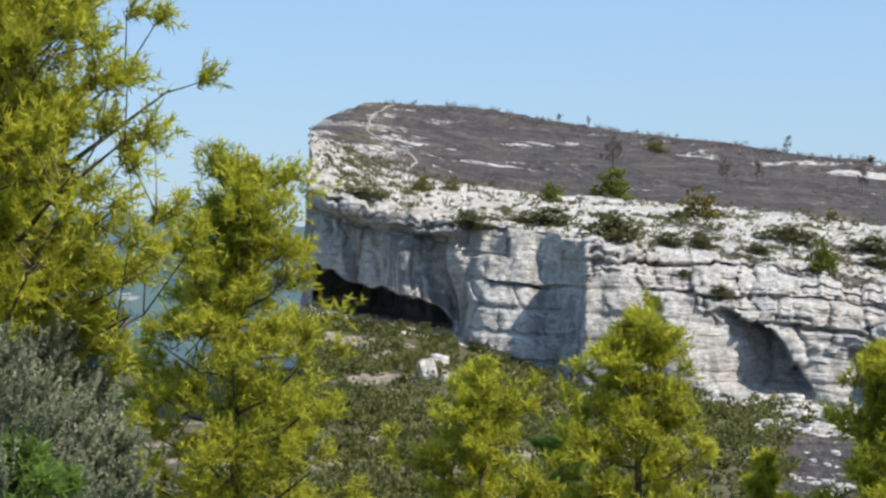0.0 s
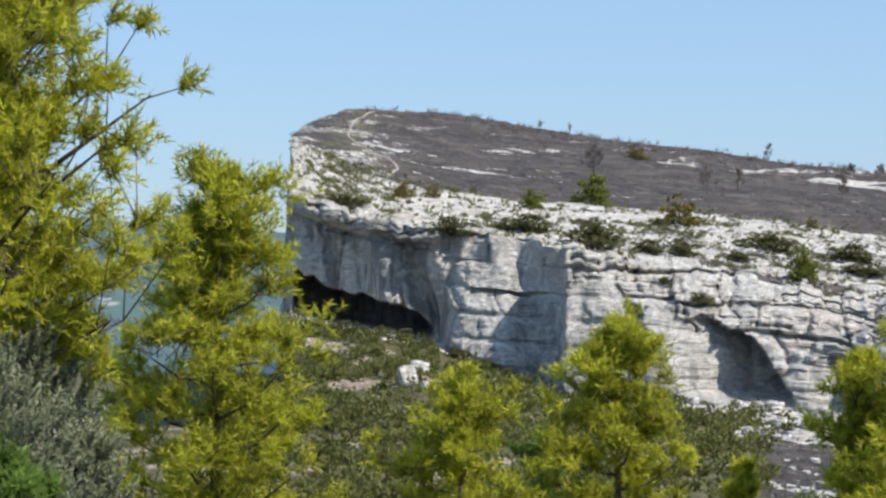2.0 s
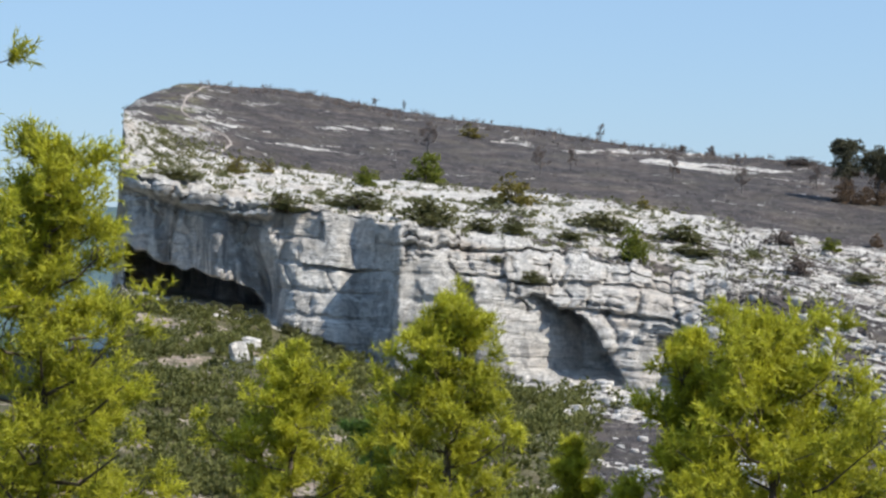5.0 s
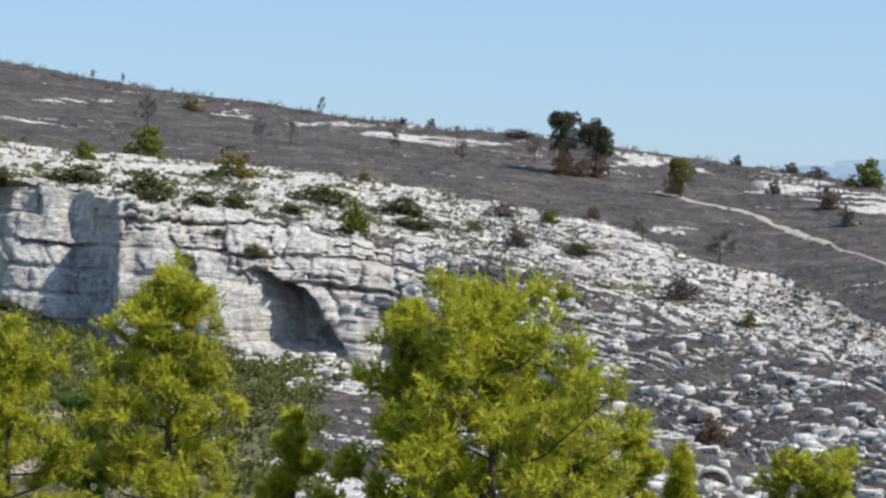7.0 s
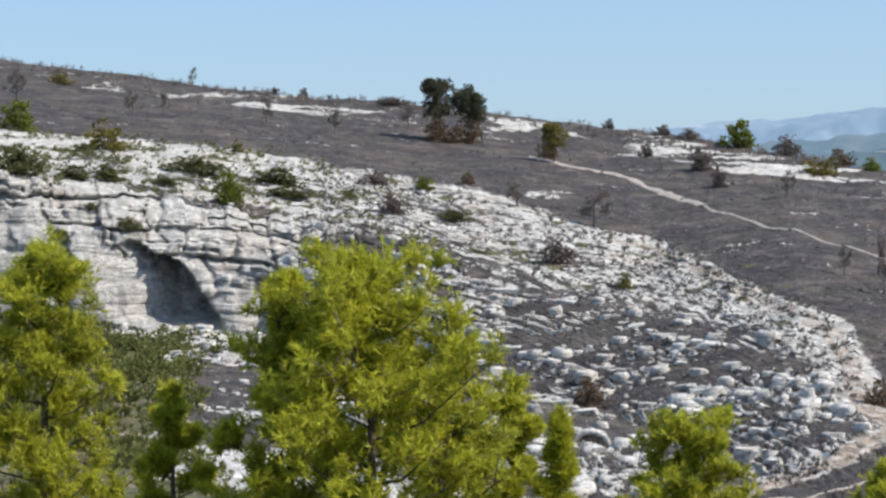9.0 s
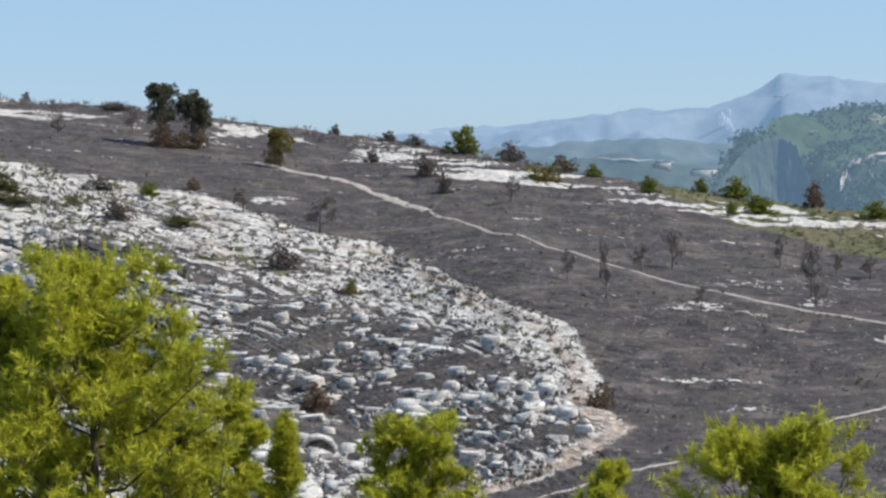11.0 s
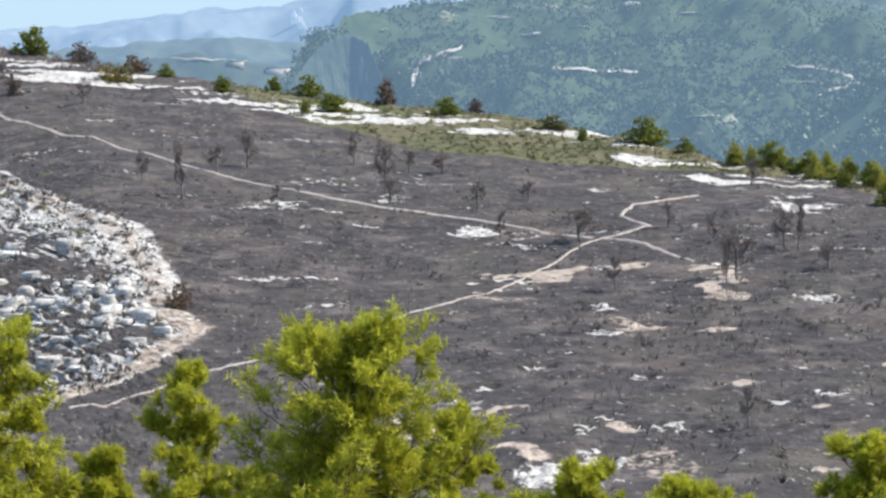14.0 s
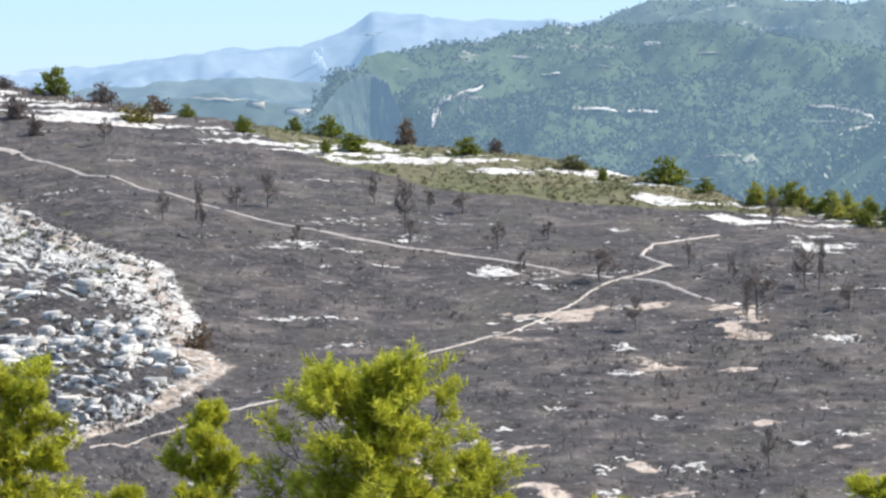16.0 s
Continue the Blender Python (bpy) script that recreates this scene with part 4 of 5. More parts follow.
GREEN_BUSHES = [
    (2.67, 0.65, 12.6, 10.1), (4.13, 0.76, 18.8, 14.5), (9.20, -1.05, 14.5, 16.4), (13.94, -0.76, 10.9, 6.8),
    (21.63, 0.20, 16.9, 13.3), (24.80, -0.40, 8.5, 6.0), (26.16, -0.80, 10.9, 8.9), (27.42, -0.71, 8.5, 6.8),
    (28.24, -0.91, 15.0, 10.1), (28.80, -1.32, 17.4, 9.7), (31.58, -1.48, 15.0, 8.7), (36.43, -2.24, 21.7, 12.6),
    (34.91, -2.17, 6.3, 7.7), (39.43, -2.77, 15.0, 11.6), (40.39, -2.72, 12.1, 9.7), (41.19, -3.32, 11.1, 9.2),
]
GREEN_BUSHES_B = [
    (41.80, -3.34, 9.2, 13.0), (42.26, -3.82, 12.6, 11.6), (42.94, -3.45, 15.0, 15.0), (41.40, -2.95, 8.7, 7.2),
    (38.62, -2.47, 8.7, 6.8), (37.38, -2.48, 9.7, 7.2), (28.17, -1.36, 6.8, 7.2), (39.97, -2.92, 7.2, 6.8),
    (43.20, -3.91, 9.7, 9.7),
]
LOW_BUSHES = [
    (0.64, 0.04, 22.2, 8.7), (2.57, 0.09, 25.1, 8.7), (4.16, -0.29, 23.7, 13.5), (6.28, -0.48, 15.5, 8.7),
    (5.46, -0.40, 16.9, 6.3), (8.33, -0.28, 24.1, 7.7), (7.65, -0.58, 15.0, 4.8), (10.35, -0.59, 22.2, 8.2),
    (-1.99, 0.73, 21.7, 5.3), (14.70, -1.50, 15.5, 5.3), (5.87, -1.17, 6.3, 3.4), (6.76, -1.65, 11.1, 5.8),
    (5.74, 0.20, 8.7, 4.3), (10.41, -0.89, 14.5, 3.9), (1.88, 0.14, 12.1, 3.9), (10.82, -0.95, 16.9, 3.9),
    (34.16, -1.86, 14.5, 6.8),
]
DRY_BUSHES = [
    (6.28, 0.29, 23.7, 15.0), (-0.54, 0.92, 11.1, 8.7), (0.22, 0.95, 9.7, 5.3), (9.47, 0.19, 7.2, 6.3),
    (18.84, -3.23, 7.7, 9.2), (23.56, -0.47, 17.4, 9.2), (5.19, 1.86, 12.1, 6.8),
]
BROWN_BUSHES = [
    (14.25, 0.40, 12.0, 12.5), (15.15, 0.36, 11.0, 12.0), (14.75, 0.36, 9.0, 9.0), (16.95, -0.05, 8.2, 12.6),
    (17.93, -6.12, 17.9, 15.9), (24.08, -0.09, 12.6, 8.9), (30.11, -0.97, 10.1, 13.5), (24.94, -6.06, 14.5, 14.0),
    (15.03, -0.65, 7.2, 7.2),
]
CHARRED_BUSHES = [
    (13.20, -1.34, 15.5, 9.7), (12.78, -0.63, 15.5, 6.3), (17.19, -2.57, 16.4, 12.6), (20.70, -0.38, 12.6, 11.6),
    (19.41, -0.03, 7.7, 7.2), (22.79, 0.02, 13.5, 9.7), (21.14, -0.79, 8.7, 11.1), (19.81, 0.51, 8.7, 4.8),
    (20.44, 0.38, 10.1, 5.3), (32.32, -1.33, 8.7, 7.2), (18.51, 0.71, 5.3, 4.8), (13.23, 1.30, 17.4, 3.9),
    (10.35, 1.59, 4.8, 3.6), (11.03, 1.55, 5.3, 4.8),
]
CHARRED_TREES = [
    (11.81, 0.59, 6.3, 9.2), (10.15, 0.85, 6.3, 9.2), (6.91, 1.00, 6.3, 10.1), (7.66, 1.08, 4.8, 8.7),
    (13.58, 0.76, 6.3, 7.7), (18.11, -1.72, 14.0, 12.6), (22.80, -1.03, 6.3, 9.2), (25.93, -2.73, 8.7, 9.2),
    (26.69, -2.65, 7.7, 13.0), (25.11, -3.37, 6.3, 19.3), (24.14, -2.90, 6.3, 10.6), (29.30, -2.68, 5.3, 11.6),
    (30.06, -3.35, 9.2, 19.3), (30.66, -2.86, 7.2, 7.7), (31.47, -2.91, 9.7, 7.2), (34.78, -4.60, 14.0, 12.1),
    (35.65, -5.78, 7.2, 12.6), (32.84, -4.53, 4.8, 10.1), (32.31, -3.77, 6.3, 10.1),
]
CHARRED_TREES_B = [
    (33.56, -3.58, 7.7, 6.8), (36.93, -4.30, 4.8, 9.2), (38.03, -4.58, 4.8, 7.2), (38.59, -5.54, 12.1, 17.9),
    (38.35, -5.91, 3.4, 19.3), (39.74, -4.83, 10.6, 14.5), (40.08, -4.88, 7.2, 17.9), (40.82, -5.33, 10.1, 8.7),
    (39.01, -3.31, 6.3, 10.1), (38.84, -9.15, 6.8, 15.5), (8.36, 1.90, 3.4, 5.8), (4.16, 1.45, 7.2, 11.6),
    (27.40, -3.71, 6.3, 9.7), (30.14, -3.59, 7.2, 9.2), (16.25, -1.18, 9.7, 8.2), (3.54, 2.52, 1.9, 3.9),
    (2.85, 2.58, 2.9, 3.4),
]
GROVE = [
    (39.00, -2.55, 9.4, 13.8), (39.70, -2.50, 10.2, 14.2), (40.20, -2.65, 11.8, 10.5), (40.80, -2.70, 8.1, 15.9),
    (41.30, -2.75, 9.6, 11.6), (41.90, -2.80, 14.0, 13.3), (42.30, -3.00, 13.0, 13.3), (42.70, -2.90, 11.8, 11.1),
    (43.10, -3.05, 11.8, 16.1), (43.60, -3.10, 11.1, 15.2), (41.00, -3.00, 12.0, 10.4), (42.00, -3.20, 12.5, 14.1),
    (43.30, -3.40, 9.8, 10.2), (44.00, -3.30, 13.2, 13.3), (40.50, -3.00, 12.3, 16.2), (38.60, -2.60, 12.3, 16.4),
]


def scatter(kinds, places, sink=0.06):
    """Copies of kinds at places given as bearing, elevation, and angular width and height in thousandths."""
    for i, (az, el, w, h) in enumerate(places):
        p = sight(az, el)
        d = math.hypot(p.x, p.y)
        m = Matrix.Translation(p + Vector((0, 0, -sink * h * d / 1000))) @ Matrix.Rotation(i * 2.1, 4, "Z") @ Matrix.Diagonal((w * d / 1000, w * d / 1000, h * d / 1000 * 1.08, 1))
        copy_thing(kinds[i % len(kinds)], m)
    

def put_away(kinds):
    for k in kinds:
        for o in (*k.children_recursive, k):
            bpy.data.objects.remove(o)


def kinds_of(n, build):
    return [build(np.random.default_rng(100 + 13 * i + n)) for i in range(n)]


green = kinds_of(3, lambda r: make_bush("pine_bush", BUSH, BARK, r, "green round pine bush spared by the fire", "bush", "green bushes on the hill"))
low = kinds_of(3, lambda r: make_bush("low_bush", LOW, BARK, r, "low olive-green garrigue bush on bare limestone", "bush", "low bushes on the pavement"))
dry = kinds_of(3, lambda r: make_bush("scorched_bush", MIXED if r.random() < 0.5 else DRY, CHAR, r, "heat-scorched bush with yellow and brown foliage", "bush", "scorched bushes", bare=0.2))
black = kinds_of(3, lambda r: make_bush("charred_bush", CHAR_LEAF, CHAR, r, "blackened bush with sparse charred foliage", "bush", "charred bushes", bare=0.15))
burnt_trees = kinds_of(4, lambda r: make_charred("charred_tree", r, "small burnt pine with black trunk and bare limbs", "charred trees on the slope", 13))
brown = kinds_of(2, lambda r: make_bush("scorched_bush", DRY, CHAR, r, "bush scorched brown by the fire", "bush", "scorched bushes", bare=0.25))
scatter(brown, BROWN_BUSHES)
scatter(green, GREEN_BUSHES)
scatter(green, GREEN_BUSHES_B)
bright = kinds_of(3, lambda r: make_bush("pine_bush", GROVE_LEAF, BARK, r, "bright yellow-green young pine at the ridge", "bush", "green bushes on the hill"))
scatter(bright, [(a, e - 0.15, w * 0.85, h * 0.72) for a, e, w, h in GROVE])
put_away(bright)
scatter(low, [(-2.5, -2.42, 12, 6), (-2.0, -2.45, 10, 7), (-1.5, -2.5, 12, 5), (-1.0, -2.52, 9, 6), (-0.5, -2.62, 12, 6), (0.1, -2.75, 10, 5), (0.8, -3.0, 12, 6), (2.0, -3.6, 12, 7), (1.4, -3.3, 9, 5)])
scatter(low, [(a, e, w * 1.25, h) for a, e, w, h in LOW_BUSHES])
scatter(dry, DRY_BUSHES)
scatter(black, CHARRED_BUSHES)
scatter(burnt_trees, [(a, e, w * 1.25, h) for a, e, w, h in CHARRED_TREES + CHARRED_TREES_B])
for k in (brown, green, low, dry, black, burnt_trees):
    put_away(k)

# the tall pines on the ridge, scorched at the foot
for az, el, h, lobes, leaf, label, seed in (
    (14.36, 0.44, 27, ((-0.02, 0.62, 0.58, 0.66), (-0.08, 0.84, 0.36, 0.26)), TALL, "tall dark round-crowned pine, scorched below", 41),
    (15.06, 0.38, 25.5, ((-0.06, 0.66, 0.36, 0.62), (0.13, 0.55, 0.32, 0.60)), TALL, "tall dark pine with two lobes, scorched below", 43),
    (17.13, -0.13, 17.5, ((0.0, 0.55, 0.66, 0.80), (-0.06, 0.80, 0.40, 0.3)), MIXED, "pine with a green top above a scorched foot", 47),
):
    p = sight(az, el)
    tall = make_tall(np.random.default_rng(seed), h * math.hypot(p.x, p.y) / 1000, lobes, leaf, DRY, label)
    tall.matrix_world = Matrix.Translation(p) @ Matrix.Rotation(-radians(az), 4, "Z")


def stuff(name, label, category, material, count, mask, size, seed, rows=None, shape=(10, 4), leaf=(0.5, 0.25), squash=0.7, lift=0.4):
    """Many small plants over the ground where the mask allows, one object."""
    rng = np.random.default_rng(seed)
    w = np.clip(mask[:, :len(fine)] * (D2[:, :len(fine)] > 16), 0, None).copy()
    rr, cc = np.nonzero(w > 0.02)
    pick = rng.choice(len(rr), count, p=w[rr, cc] / w[rr, cc].sum())
    i, j = rr[pick], cc[pick]
    r = size * (0.55 + 0.9 * rng.random(count) ** 2)
    c = np.stack([X[i, j], Y[i, j], Z[i, j] + r * squash * 0.45], axis=-1)
    v, f, tone = needles(rng, c, r, *shape, size * leaf[0], size * leaf[1], squash, lift)
    tagged(new(name, mesh_from(name, v, f, material, tone)), label, category, kind="stuff")


pave = (K > 4.03) & (K < 5.05) & (A0 > -3.2) & (A0 < 24)
stuff("pavement_scrub", "sparse olive-green tufts in the limestone joints", "scrub", LOW, 1100, pave * (0.15 + scrub) * (1 - smooth(11, 15, A0)), 0.55, 201)
stuff("outcrop_scrub", "grey-brown burnt tufts between the rocks", "scrub", ASH_SCRUB, 1100, (K > 2.1) * (K < 5.0) * (A0 > 11) * (A0 < 24.5) * (burnt < 0.5) * 1.0, 0.5, 213)
stuff("charred_scrub", "charred remains of low scrub on the burnt slope", "scrub", ASH_SCRUB, 1600, (burnt > 0.5) * (K > 2.0) * (K < 6.0) * (0.3 + smooth(-0.2, 0.3, lump)), 0.36, 203, shape=(7, 4), leaf=(0.8, 0.16), squash=0.6, lift=0.8)
stuff("charred_twigs", "thin bare burnt twigs standing on the burnt slope", "scrub", ASH_SCRUB, 1700, (burnt > 0.5) * (K > 2.0) * (K < 6.0) * (0.25 + smooth(-0.25, 0.35, lump)) * (A0 > 4), 0.42, 215, shape=(3, 3), leaf=(1.4, 0.07), squash=0.5, lift=2.2)
stuff("valley_scrub", "dense green garrigue scrub on the valley floor", "scrub", VALLEY, 1500, foot * (K > 2.0) * (K < 2.97) * (A0 > -5) * (A0 < 9.5) * (1.05 - soil) * (0.25 + smooth(-0.2, 0.2, lump)), 1.25, 205, shape=(24, 4), leaf=(0.32, 0.22))
stuff("slope_scrub", "scrub on the slope below the lookout", "scrub", LOW, 700, (K > 1.1) * (K < 2.0) * 1.0, 0.6, 207, shape=(14, 5), leaf=(0.35, 0.15))
stuff("strip_scrub", "unburnt olive-green scrub strip below the ridge", "scrub", STRIP, 1800, (scrub > 0.4) * (A0 > 26) * (K < 6.05) * 1.0, 0.38, 209, shape=(9, 4))
stuff("ridge_stalks", "bare burnt stalks along the skyline", "scrub", CHAR_LEAF, 420, (K > 5.85) * (K < 6.02) * (A0 > -1.5) * (A0 < 24) * 1.0, 0.6, 211, shape=(5, 4), leaf=(1.3, 0.12), squash=0.5, lift=1.6)


# ---- the woods on the far hills ----
def far_woods(pts, count, size, seed, leaf, label):
    """Crowns of pines over a far hill, in stands and strips with thinner ground between."""
    rng = np.random.default_rng(seed)
    i, j = rng.integers(2, int(pts.shape[0] * 0.9), count), rng.integers(0, pts.shape[1], count)
    at = pts[i, j] + rng.normal(size=(count, 3)) * np.array([1.5, 3.0, 0.0])
    stand = fbm(at[:, 0] / 70, at[:, 1] / 55, seed=seed) + 0.5 * fbm(at[:, 0] / 14, at[:, 1] / 14, seed=seed + 5)
    keep = stand > -0.38 + 0.25 * rng.random(count)
    c = at[keep] + np.array([0, 0, size * 0.5])
    v, f, tone = needles(rng, c, size * (0.5 + 0.7 * rng.random(len(c)) ** 2), 4, 2, size * 0.8, size * 0.8, 1.3, 0.8)
    tagged(new("far_woods", mesh_from("far_woods", v, f, leaf, tone)), label, "woods", kind="stuff")


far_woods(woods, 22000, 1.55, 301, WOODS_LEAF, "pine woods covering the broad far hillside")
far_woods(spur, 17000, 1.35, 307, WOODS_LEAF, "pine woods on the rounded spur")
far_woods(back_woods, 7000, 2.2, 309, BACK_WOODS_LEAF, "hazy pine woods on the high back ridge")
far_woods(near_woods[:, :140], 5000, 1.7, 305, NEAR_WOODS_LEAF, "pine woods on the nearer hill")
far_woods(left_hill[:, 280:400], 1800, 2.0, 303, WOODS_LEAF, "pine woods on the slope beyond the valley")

# ---- the pines below the lookout: bearing, elevation of the top, distance, crown width in degrees, clumps ----
PINES = [
    (-11.5, 9.5, 23, 9.6, 520, 0.43), (-4.75, 2.05, 34, 6.2, 400, 0.04), (0.9, -3.2, 41, 4.6, 200, 0.05), (4.7, -1.9, 43, 4.9, 250, 0.05),
    (7.8, -5.3, 38, 2.0, 60, 0.05), (12.4, -2.4, 36, 6.8, 330, 0.03), (10.6, -2.7, 37, 4.6, 190, 0.05), (17.2, -6.1, 36, 1.4, 50, 0.05),
    (20.3, -6.35, 41, 4.2, 180, 0.05), (25.0, -7.3, 46, 3.2, 140, 0.05), (29.1, -6.6, 41, 5.9, 330, 0.05), (31.7, -8.5, 42, 2.8, 90, 0.05),
    (26.7, -10.0, 43, 1.8, 44, 0.1), (23.0, -9.3, 44, 2.0, 60, 0.1), (21.6, -9.4, 42, 2.0, 60, 0.1), (34.8, -10.2, 44, 3.2, 80, 0.1),
    (37.5, -10.55, 43, 3.0, 80, 0.1), (41.7, -9.4, 44, 3.6, 110, 0.08), (14.6, -4.3, 38, 4.2, 150, 0.05), (16.1, -5.4, 37, 2.0, 60, 0.05),
]
for i, (az, top, d, wide, clumps, low_limb) in enumerate(PINES):
    p = ground(az, d)
    height = EYE + d * math.tan(radians(top)) - p.z
    tree = make_pine("pine_tree", np.random.default_rng(500 + i), height, d * radians(wide), "sunlit yellow-green Aleppo pine on the slope below", None, clumps, low_limb, 0.66 if d < 30 else 0.82 if d < 35 else 1.0)
    tree.matrix_world = Matrix.Translation(p)
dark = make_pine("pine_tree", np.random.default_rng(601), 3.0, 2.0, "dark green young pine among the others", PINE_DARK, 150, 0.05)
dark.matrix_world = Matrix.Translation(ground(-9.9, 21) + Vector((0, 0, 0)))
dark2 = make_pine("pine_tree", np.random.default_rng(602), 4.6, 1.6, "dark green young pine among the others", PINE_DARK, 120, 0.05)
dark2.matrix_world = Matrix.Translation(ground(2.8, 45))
for az, d, top, w in ((-8.75, 24, -1.1, 1.5), (-9.7, 22.5, -1.5, 1.7), (-7.9, 24, -4.5, 1.0), (-10.7, 21, -1.9, 1.8)):
    p = ground(az, d)
    j = make_juniper("juniper", np.random.default_rng(int(700 + d * 10 - az)), EYE + d * math.tan(radians(top)) - p.z, w, "grey-green spiky juniper beside the pines")
    j.matrix_world = Matrix.Translation(p)


grey = make_bush("juniper_bush", JUNIPER, BARK, np.random.default_rng(811), "grey-green juniper bush below the lookout", "bush", "", clumps=60)
gp = ground(18.5, 40)
grey.matrix_world = Matrix.Translation(gp) @ Matrix.Diagonal((2.2, 2.2, EYE - 40 * math.tan(radians(8.6)) - gp.z, 1))


# ---- pale rock scars, tracks and buildings on the far hills ----
FAR_LAYERS = (left_hill, near_woods, spur, woods, back_woods, low_hills, mountain)


def far_sight(az, el):
    """The first far hill that is seen at a bearing and an elevation angle."""
    for pts in FAR_LAYERS:
        a = np.degrees(np.arctan2(pts[0, :, 0], pts[0, :, 1]))
        if not a[0] <= az <= a[-1]:
            continue
        j = int(np.argmin(np.abs(a - az)))
        e = np.degrees(np.arctan2(pts[:, j, 2] - EYE, np.hypot(pts[:, j, 0], pts[:, j, 1])))
        up = np.nonzero(e >= el)[0]
        if len(up):
            i = max(int(up[0]), 1)
            u = float(np.clip((el - e[i - 1]) / max(e[i] - e[i - 1], 1e-6), 0, 1))
            return Vector(pts[i - 1, j] * (1 - u) + pts[i, j] * u)
    return None


def scar(az, el, w, h, material=SCAR, proud=0.0):
    """Bare ground and low crags among the trees: a few flat angular lumps."""
    p = far_sight(az, el)
    if p is None:
        return
    d = math.hypot(p.x, p.y) / 1000
    rng = np.random.default_rng(int(az * 100 + el * 10 + 5000))
    bm = bmesh.new()
    for k in range(5):
        lump = bmesh.ops.create_icosphere(bm, subdivisions=2, radius=0.5)["verts"]
        off = Vector(((k - 2) * 0.2 + 0.06 * rng.normal(), 0.2 * rng.normal(), 0.2 * rng.normal()))
        size = 0.25 + 0.35 * rng.random()
        for v in lump:
            v.co = v.co * size * (1 + 0.6 * noise.fractal(v.co * 3 + Vector((az * 7 + k, 0, 0)), 1.0, 2.0, 4)) + off
    me = bpy.data.meshes.new("rock_scar")
    bm.to_mesh(me)
    bm.free()
    me.materials.append(material)
    ob = tagged(new("rock_scar", me), "pale bare rock scar on the wooded hillside", "rock", "rock scars on the far hills")
    ob.matrix_world = Matrix.Translation(p * (1 - proud) + Vector((0, 0, 0.4))) @ Matrix.Rotation(-radians(az), 4, "Z") @ Matrix.Diagonal((w * d, 4.0, h * d, 1))


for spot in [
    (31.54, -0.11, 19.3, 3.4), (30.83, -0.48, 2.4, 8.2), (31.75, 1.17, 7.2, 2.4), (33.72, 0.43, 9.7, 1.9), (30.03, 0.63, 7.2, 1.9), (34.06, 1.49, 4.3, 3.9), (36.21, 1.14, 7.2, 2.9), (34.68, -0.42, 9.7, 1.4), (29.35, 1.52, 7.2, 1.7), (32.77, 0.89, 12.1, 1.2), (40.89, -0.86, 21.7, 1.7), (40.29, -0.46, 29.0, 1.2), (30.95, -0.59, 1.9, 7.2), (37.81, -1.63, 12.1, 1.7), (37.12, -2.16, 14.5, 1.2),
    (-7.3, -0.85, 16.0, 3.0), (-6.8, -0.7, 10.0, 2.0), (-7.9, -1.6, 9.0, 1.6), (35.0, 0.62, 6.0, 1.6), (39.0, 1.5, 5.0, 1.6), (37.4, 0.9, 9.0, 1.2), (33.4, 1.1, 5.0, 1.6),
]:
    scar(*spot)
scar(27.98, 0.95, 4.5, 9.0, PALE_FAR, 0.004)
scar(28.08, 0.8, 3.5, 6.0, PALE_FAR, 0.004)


def far_track(line, width, label):
    """A pale dirt road over a far hill, through sighted points."""
    pts = []
    for (a0, e0), (a1, e1) in zip(line, line[1:]):
        for u in np.linspace(0, 1, 8, endpoint=False):
            p = far_sight(a0 + (a1 - a0) * u, e0 + (e1 - e0) * u + 0.02 * math.sin(9 * u + a0))
            if p is not None:
                pts.append(p)
    verts, faces = [], []
    for i, p in enumerate(pts):
        w = width * (0.8 + 0.7 * noise.noise(p * 0.05))
        away = Vector((p.x, p.y, 0)).normalized()
        across = Vector((away.y, -away.x, 0)) * 0.35 + Vector((0, 0, 0.5)) + away * 1.0
        for k in (-1, 1):
            verts.append(p + across * w * k + Vector((0, 0, 1.2)) - away * 1.5)
        if i:
            faces.append((2 * i - 2, 2 * i - 1, 2 * i + 1, 2 * i))
    tagged(new("far_track", mesh_from("far_track", verts, faces, SCAR)), label, "road", kind="structure")


far_track([(30.79, -0.78), (30.85, -0.28), (31.2, -0.14), (31.5, 0.01), (32.06, 0.13)], 2.2, "pale dirt track winding up the wooded hill")
far_track([(31.55, -0.65), (31.48, -0.42), (31.5, -0.18)], 1.4, "short pale dirt track on the wooded hill")
far_track([(39.92, -0.48), (40.75, -0.57), (41.44, -0.76), (41.34, -0.96), (40.45, -1.25)], 1.0, "pale dirt track bending round the spur")
far_track([(34.2, -0.42), (35.4, -0.52), (36.4, -0.56)], 0.8, "thin pale forest track along the spur")

far_track([(24.9, 0.02), (25.6, -0.02), (26.3, -0.05), (27.0, -0.12)], 0.9, "pale road in the hazy valley")


def far_building(az, el, wide, tall, label):
    """A long low building with a shallow roof."""
    p = far_sight(az, el)
    thing = tagged(new("far_building"), label, "building", "buildings in the valley")
    for name, z0, z1, ins, mat in (("wall", -3.0, tall, 0.0, SCAR), ("roof", tall, tall + 1.2, 0.9, LOW_FAR)):
        v = [(x * wide / 2, y * 5, z) for z, s in ((z0, 1.0), (z1, 1.0 - ins)) for x, y in ((-1, -s), (1, -s), (1, s), (-1, s))]
        f = [(0, 1, 5, 4), (1, 2, 6, 5), (2, 3, 7, 6), (3, 0, 4, 7), (4, 5, 6, 7), (3, 2, 1, 0)]
        part(name, mesh_from(name, v, f, mat), thing)
    thing.matrix_world = Matrix.Translation(p) @ Matrix.Rotation(-radians(az) + 0.15, 4, "Z")


far_building(27.5, -0.42, 19, 5.0, "long pale building in the hazy valley")
far_building(26.5, -0.16, 11, 2.6, "low pale building in the hazy valley")


